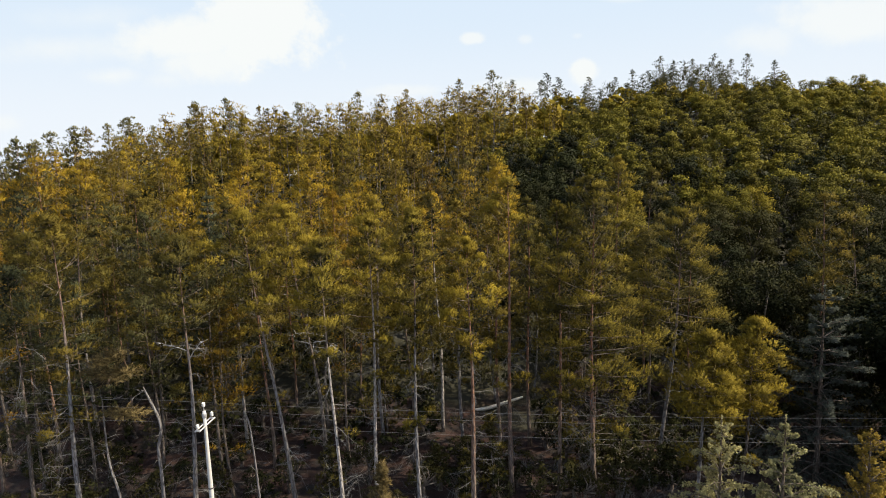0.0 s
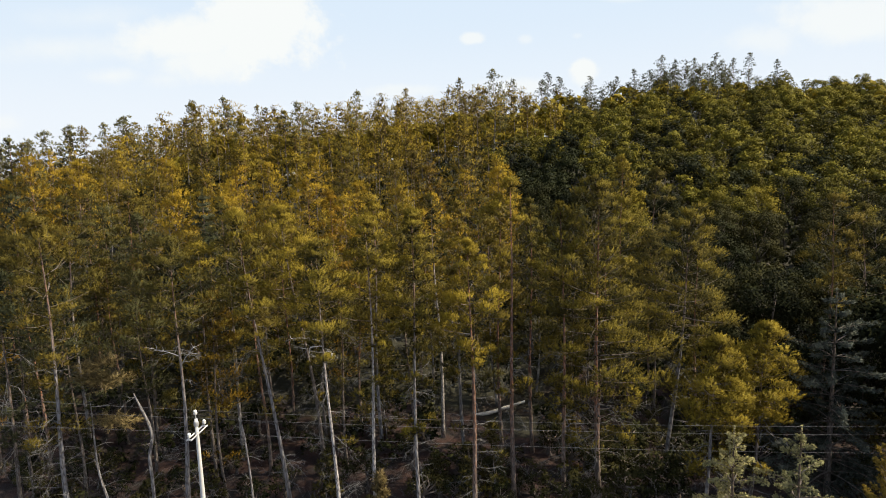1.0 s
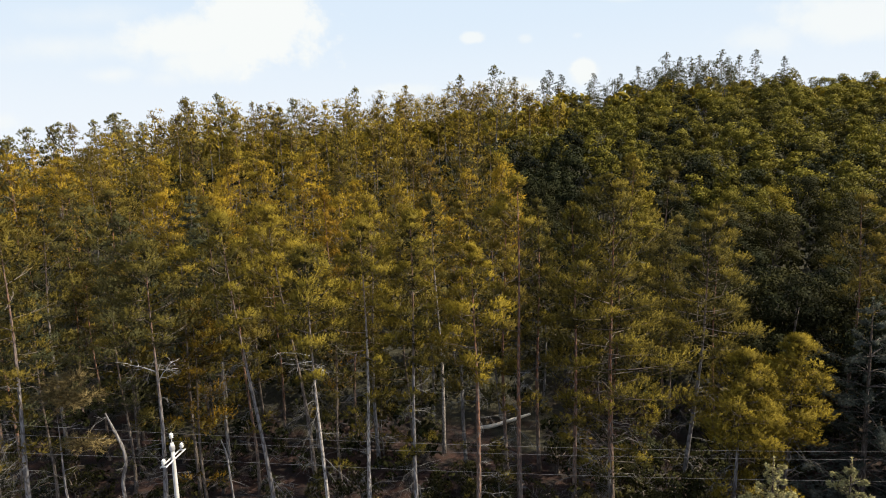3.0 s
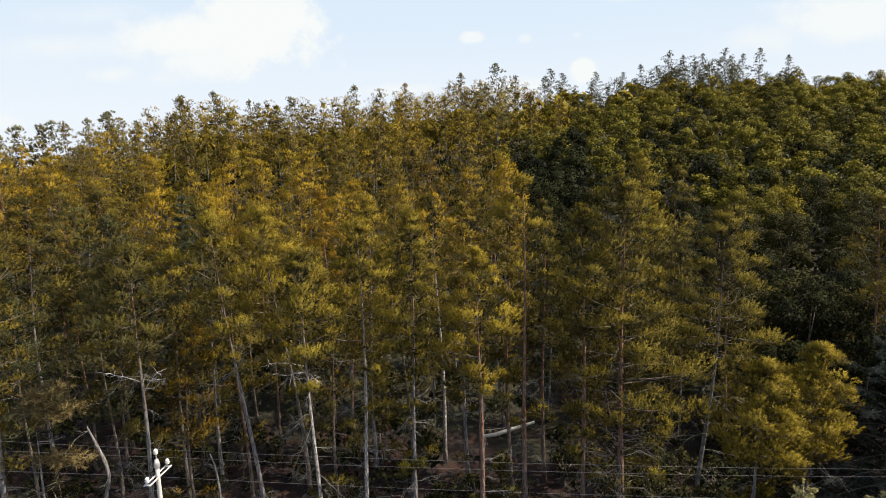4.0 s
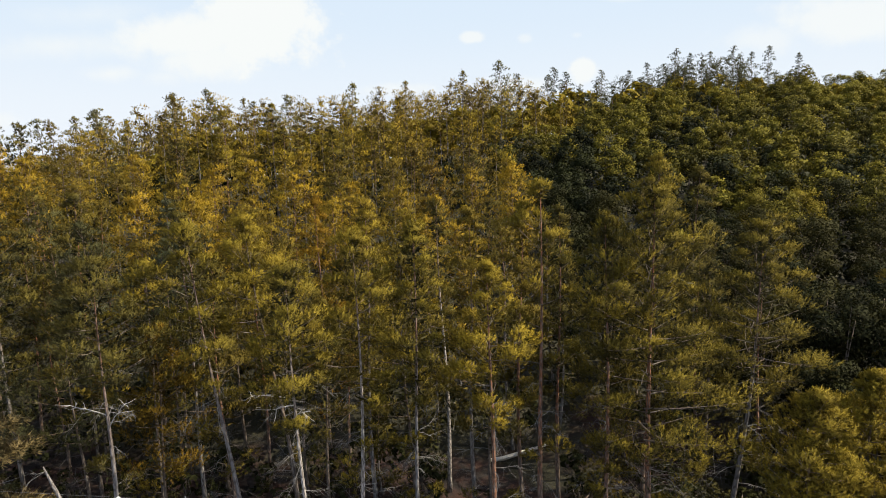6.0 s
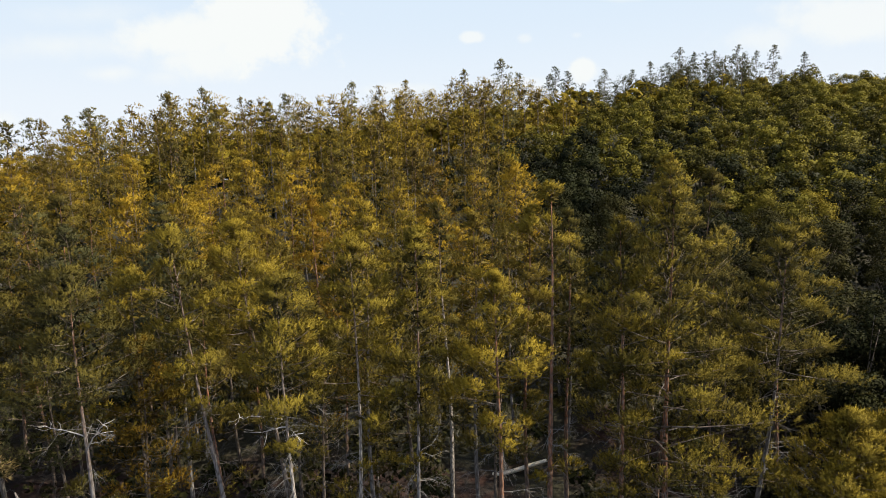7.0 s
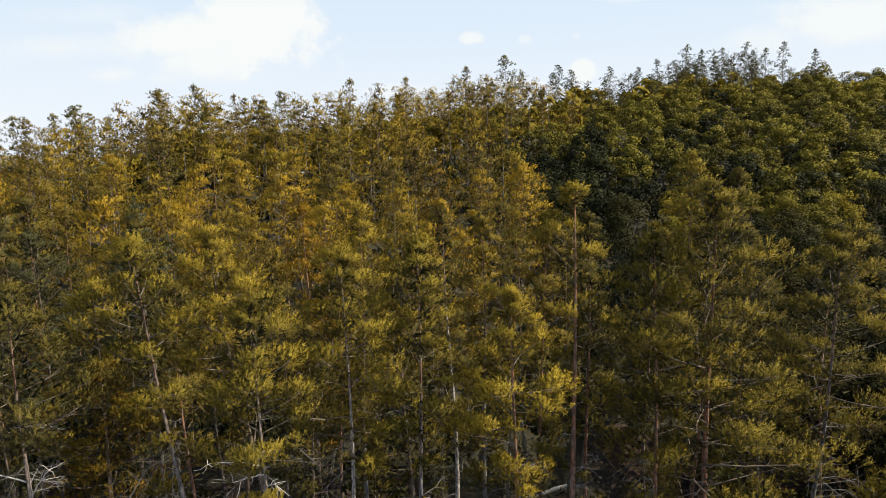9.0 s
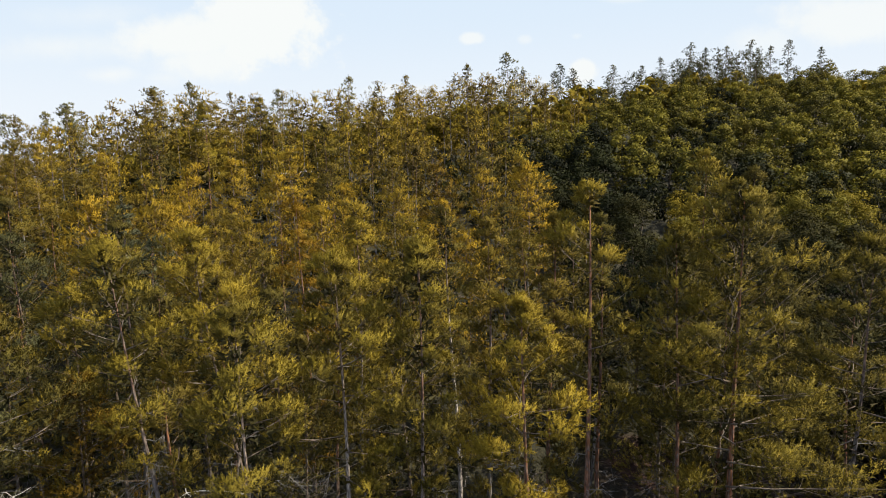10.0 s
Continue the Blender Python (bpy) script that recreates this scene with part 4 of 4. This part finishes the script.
def undergrowth():
    """Shrubs and saplings below the pines, and heaps of dead brushwood."""
    rng = np.random.default_rng(77)
    shrubs = []
    for k in range(5):
        a = oak(rng, 3.0, rng.uniform(1.2, 1.6), 11, 56, 0.10)
        shrubs.append((solid("stems", [a[0], *a[1]], (BARK_DARK, LIMB), True), solid("leaves", a[2], BUSH_SHADE)))
    saps = []
    for k in range(3):
        a = pine(rng, 6.0, 0.6, 1.3, (0, 0), 0.1, 30, 2.6, 7, 7, 0.30, 0.05, 0, 0.06, 5, 0.7, 0.1, False, 0)
        saps.append((solid("trunk", [a[0], *a[1]], (BARK, LIMB), True), solid("crown", a[2], NEEDLES)))
    for x, y in scatter(rng, 37.5, 50, 2.25):
        if glade(x, y) or any((x - t[0]) ** 2 + (y - t[1]) ** 2 < 0.8 for t in FRONT):
            continue
        z = float(ground_z(x, y)) - 0.1
        pick = rng.random()
        if pick < (0.62 if x > -12 else 0.76):
            k = shrubs[int(rng.integers(0, 5))]
            root = new("shrub")
            root.matrix_basis = Matrix.Translation((x, y, z)) @ Matrix.Rotation(rng.uniform(0, 6.28), 4, "Z") @ Matrix.Scale(rng.uniform(0.5, 1.15), 4)
            part("stem", k[0], None, root), part("foliage", k[1], None, root)
            tagged(root, "leafy shrub under the pines, leaves coloured dark as in shade", "shrub", "shrubs under the pines")
        elif pick < 0.78:
            k = saps[int(rng.integers(0, 3))]
            plant("pine_sapling", (k[0], None, k[1], []), (None,) * 4, (x, y, z), "young olive pine sapling under the trees", "tree", "pine saplings", rng.uniform(0, 6.28), rng.uniform(0.6, 1.2))
    # Shrubs added over sunny ground so that it stays dark as if shaded.
    for x, y, size in ((0.3, 39.4, 1.0), (2.6, 40.4, 1.1), (4.2, 42.4, 1.0), (1.2, 42.8, 1.1), (5.6, 40.9, 0.9), (-1.2, 41.4, 1.0), (3.2, 38.6, 0.7), (7.2, 38.3, 1.2), (8.9, 37.6, 1.0), (11.4, 38.4, 1.3), (13.2, 39.0, 1.2), (6.0, 37.6, 0.9), (-27.5, 38.5, 1.3), (-24.5, 38.0, 1.1), (-20.0, 38.5, 1.2), (10.5, 41.0, 1.1), (12.6, 42.2, 1.2), (14.3, 40.8, 1.0), (16.2, 40.4, 1.2), (13.2, 45.0, 1.3), (10.8, 44.2, 1.2), (8.8, 43.2, 1.1), (15.4, 44.4, 1.2), (17.5, 43.0, 1.3)):
        k = shrubs[int(rng.integers(0, 5))]
        root = new("shrub")
        root.matrix_basis = Matrix.Translation((x, y, float(ground_z(x, y)) - 0.1)) @ Matrix.Rotation(x, 4, "Z") @ Matrix.Scale(size, 4)
        part("stem", k[0], None, root), part("foliage", k[1], None, root)
        tagged(root, "leafy shrub under the pines, leaves coloured dark as in shade", "shrub", "shrubs under the pines")
    a = pine(rng, 6.1, 0.8, 1.0, (0, 0), 0.1, 40, 3.4, 9, 9, 0.28, 0.04, 0, 0.06, 6)
    plant("pine_sapling", a, (BARK, LIMB, NEEDLES_DRY, TWIG), (-4.13, 33.0, -0.05), "small pale yellow-green pine at the wood's edge")
    for i in range(34):
        x, y = rng.uniform(-29, 22), rng.uniform(33.5, 44)
        heap = []
        for q in range(16):
            s = np.array([rng.normal(0, 0.5), rng.normal(0, 0.4), rng.uniform(0, 0.5)])
            d = unit(rng.normal(0, 1, 3) * [1, 1, 0.9] + [0, 0, 0.55])
            ln = rng.uniform(1.0, 3.0)
            m = s + d * ln * 0.5 + rng.normal(0, 0.12, 3)
            e = s + d * ln + [0, 0, -0.35 * ln * rng.random()] + rng.normal(0, 0.1, 3)
            heap.append(tube(np.stack([s, m, e]), [0.015, 0.010, 0.004], 3))
            for w in range(4):
                r = m + (e - m) * rng.random()
                heap.append(tube(np.stack([r, r + unit(d + rng.normal(0, 0.7, 3) + [0, 0, -0.3]) * rng.uniform(0.3, 0.8)]), [0.009, 0.003], 3))
        ob = new("brushwood", solid("brushwood", join(heap), TWIG if i % 3 == 0 else TWIG_SHADE))
        ob.location = (x, y, float(ground_z(x, y)) - 0.05)
        tagged(ob, "heap of bare grey dead brushwood", "brushwood", "dead brushwood")


undergrowth()


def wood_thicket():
    """Dark scrub and low branches added in place of shade, which close the wood at eye level behind the first trunks.
    """
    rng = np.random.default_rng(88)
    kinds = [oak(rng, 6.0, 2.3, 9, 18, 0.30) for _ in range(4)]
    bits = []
    # The listed spots are added to keep the gap by the spruce dark.
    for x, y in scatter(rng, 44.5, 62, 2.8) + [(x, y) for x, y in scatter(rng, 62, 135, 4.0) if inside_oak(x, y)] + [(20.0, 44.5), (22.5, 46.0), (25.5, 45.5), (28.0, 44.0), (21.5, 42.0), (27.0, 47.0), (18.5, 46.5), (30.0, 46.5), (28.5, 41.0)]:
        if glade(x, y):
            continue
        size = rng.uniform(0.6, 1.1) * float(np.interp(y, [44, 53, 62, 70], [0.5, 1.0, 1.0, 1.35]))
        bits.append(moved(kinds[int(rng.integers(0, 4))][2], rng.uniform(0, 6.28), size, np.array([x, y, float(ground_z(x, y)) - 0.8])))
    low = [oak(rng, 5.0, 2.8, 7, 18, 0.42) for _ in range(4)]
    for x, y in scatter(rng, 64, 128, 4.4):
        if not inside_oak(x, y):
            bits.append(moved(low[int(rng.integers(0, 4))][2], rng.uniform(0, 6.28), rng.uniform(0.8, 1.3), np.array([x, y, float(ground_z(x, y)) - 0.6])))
    ob = new("wood_thicket", solid("wood_thicket", join(bits), BUSH_SHADE))
    tagged(ob, "dense dark scrub filling in for shade between the trunks of the wood", "scrub", kind="stuff")


wood_thicket()


# ---- power line ----
def ring(points, radii, sides=16):
    return tube(points, radii, sides)


def power_pole():
    x, y = -14.0, 32.55
    root = new("utility_pole")
    root.location = (x, y, float(ground_z(x, y)) - 0.05)
    tagged(root, "slim white concrete utility pole with a steel crossarm", "utility pole")
    hs = np.linspace(0, 9.95, 10)
    part("pole", ring(np.stack([0 * hs, 0 * hs, hs], -1), np.linspace(0.17, 0.088, 10), 16), CONCRETE, root, "", True)
    part("band", ring([(0, 0, 5.25), (0, 0, 5.33)], [0.135, 0.135]), DARK_BAND, root, "dark strap round the pole")
    part("collar", ring([(0, 0, 9.55), (0, 0, 9.62), (0, 0, 9.75), (0, 0, 9.82)], [0.12, 0.135, 0.135, 0.12]), STEEL, root)
    part("top_pin", ring([(0, 0, 9.9), (0, 0, 10.25)], [0.03, 0.025], 8), STEEL, root)
    way = unit(np.array([0.065, 0.998, 0.0]))
    cross = np.array([-way[1], way[0], 0]) * 0.125
    mid = np.array([0, 0, 9.15])
    for s in (-1, 1):
        a, b = mid - way * 0.97 + cross * s, mid + way * 0.97 + cross * s
        part("crossarm", tube(np.stack([a, b]), [0.05, 0.05], 4), STEEL, root, "painted steel crossarm", False)
    for s in (-1, 1):
        base = mid + way * 0.88 * s
        part("arm_plate", tube(np.stack([base - cross * 1.2, base + cross * 1.2]), [0.05, 0.05], 4), STEEL, root)
        part("pin", ring([base, base + [0, 0, 0.2]], [0.02, 0.02], 8), STEEL, root)
    for base in (np.array([0, 0, 10.2]), mid + way * 0.88 + [0, 0, 0.12], mid - way * 0.88 + [0, 0, 0.12]):
        hh = np.array([0, 0.03, 0.06, 0.10, 0.14, 0.19, 0.23, 0.26, 0.28])
        rr = [0.05, 0.10, 0.06, 0.115, 0.07, 0.10, 0.085, 0.05, 0.02]
        part("insulator", ring(base + np.stack([0 * hh, 0 * hh, hh], -1), rr, 14), PORCELAIN, root, "pale porcelain insulator", True)
    return root


power_pole()


def wires():
    for left, mid, right in (((-25.38, 32.5, 11.43), (-14.0, 32.55, 10.35), (24.8, 32.5, 8.05)),
                             ((-25.9, 33.4, 10.45), (-13.94, 33.43, 9.5), (25.4, 33.4, 7.15)),
                             ((-24.8, 31.65, 10.3), (-14.06, 31.67, 9.5), (24.3, 31.65, 6.95))):
        curve = bpy.data.curves.new("power_line", "CURVE")
        curve.dimensions, curve.bevel_depth, curve.bevel_resolution = "3D", 0.0036, 1
        l, m, r = (np.array(p) for p in (left, mid, right))
        pts = []
        for t in np.linspace(3.2, 0, 20):
            p = m + (l - m) * t
            pts.append((*p[:2], p[2] - 0.06 * t * (1 - t)))
        for t in np.linspace(0, 1.8, 30)[1:]:
            p = m + (r - m) * t
            pts.append((*p[:2], p[2] - 1.0 * t * (1 - t)))
        sp = curve.splines.new("POLY")
        sp.points.add(len(pts) - 1)
        for q, p in zip(sp.points, pts):
            q.co = (*p, 1)
        curve.materials.append(WIRE)
        tagged(new("power_line", curve), "thin grey overhead power line strung from the pole", "cable", "power lines")


wires()
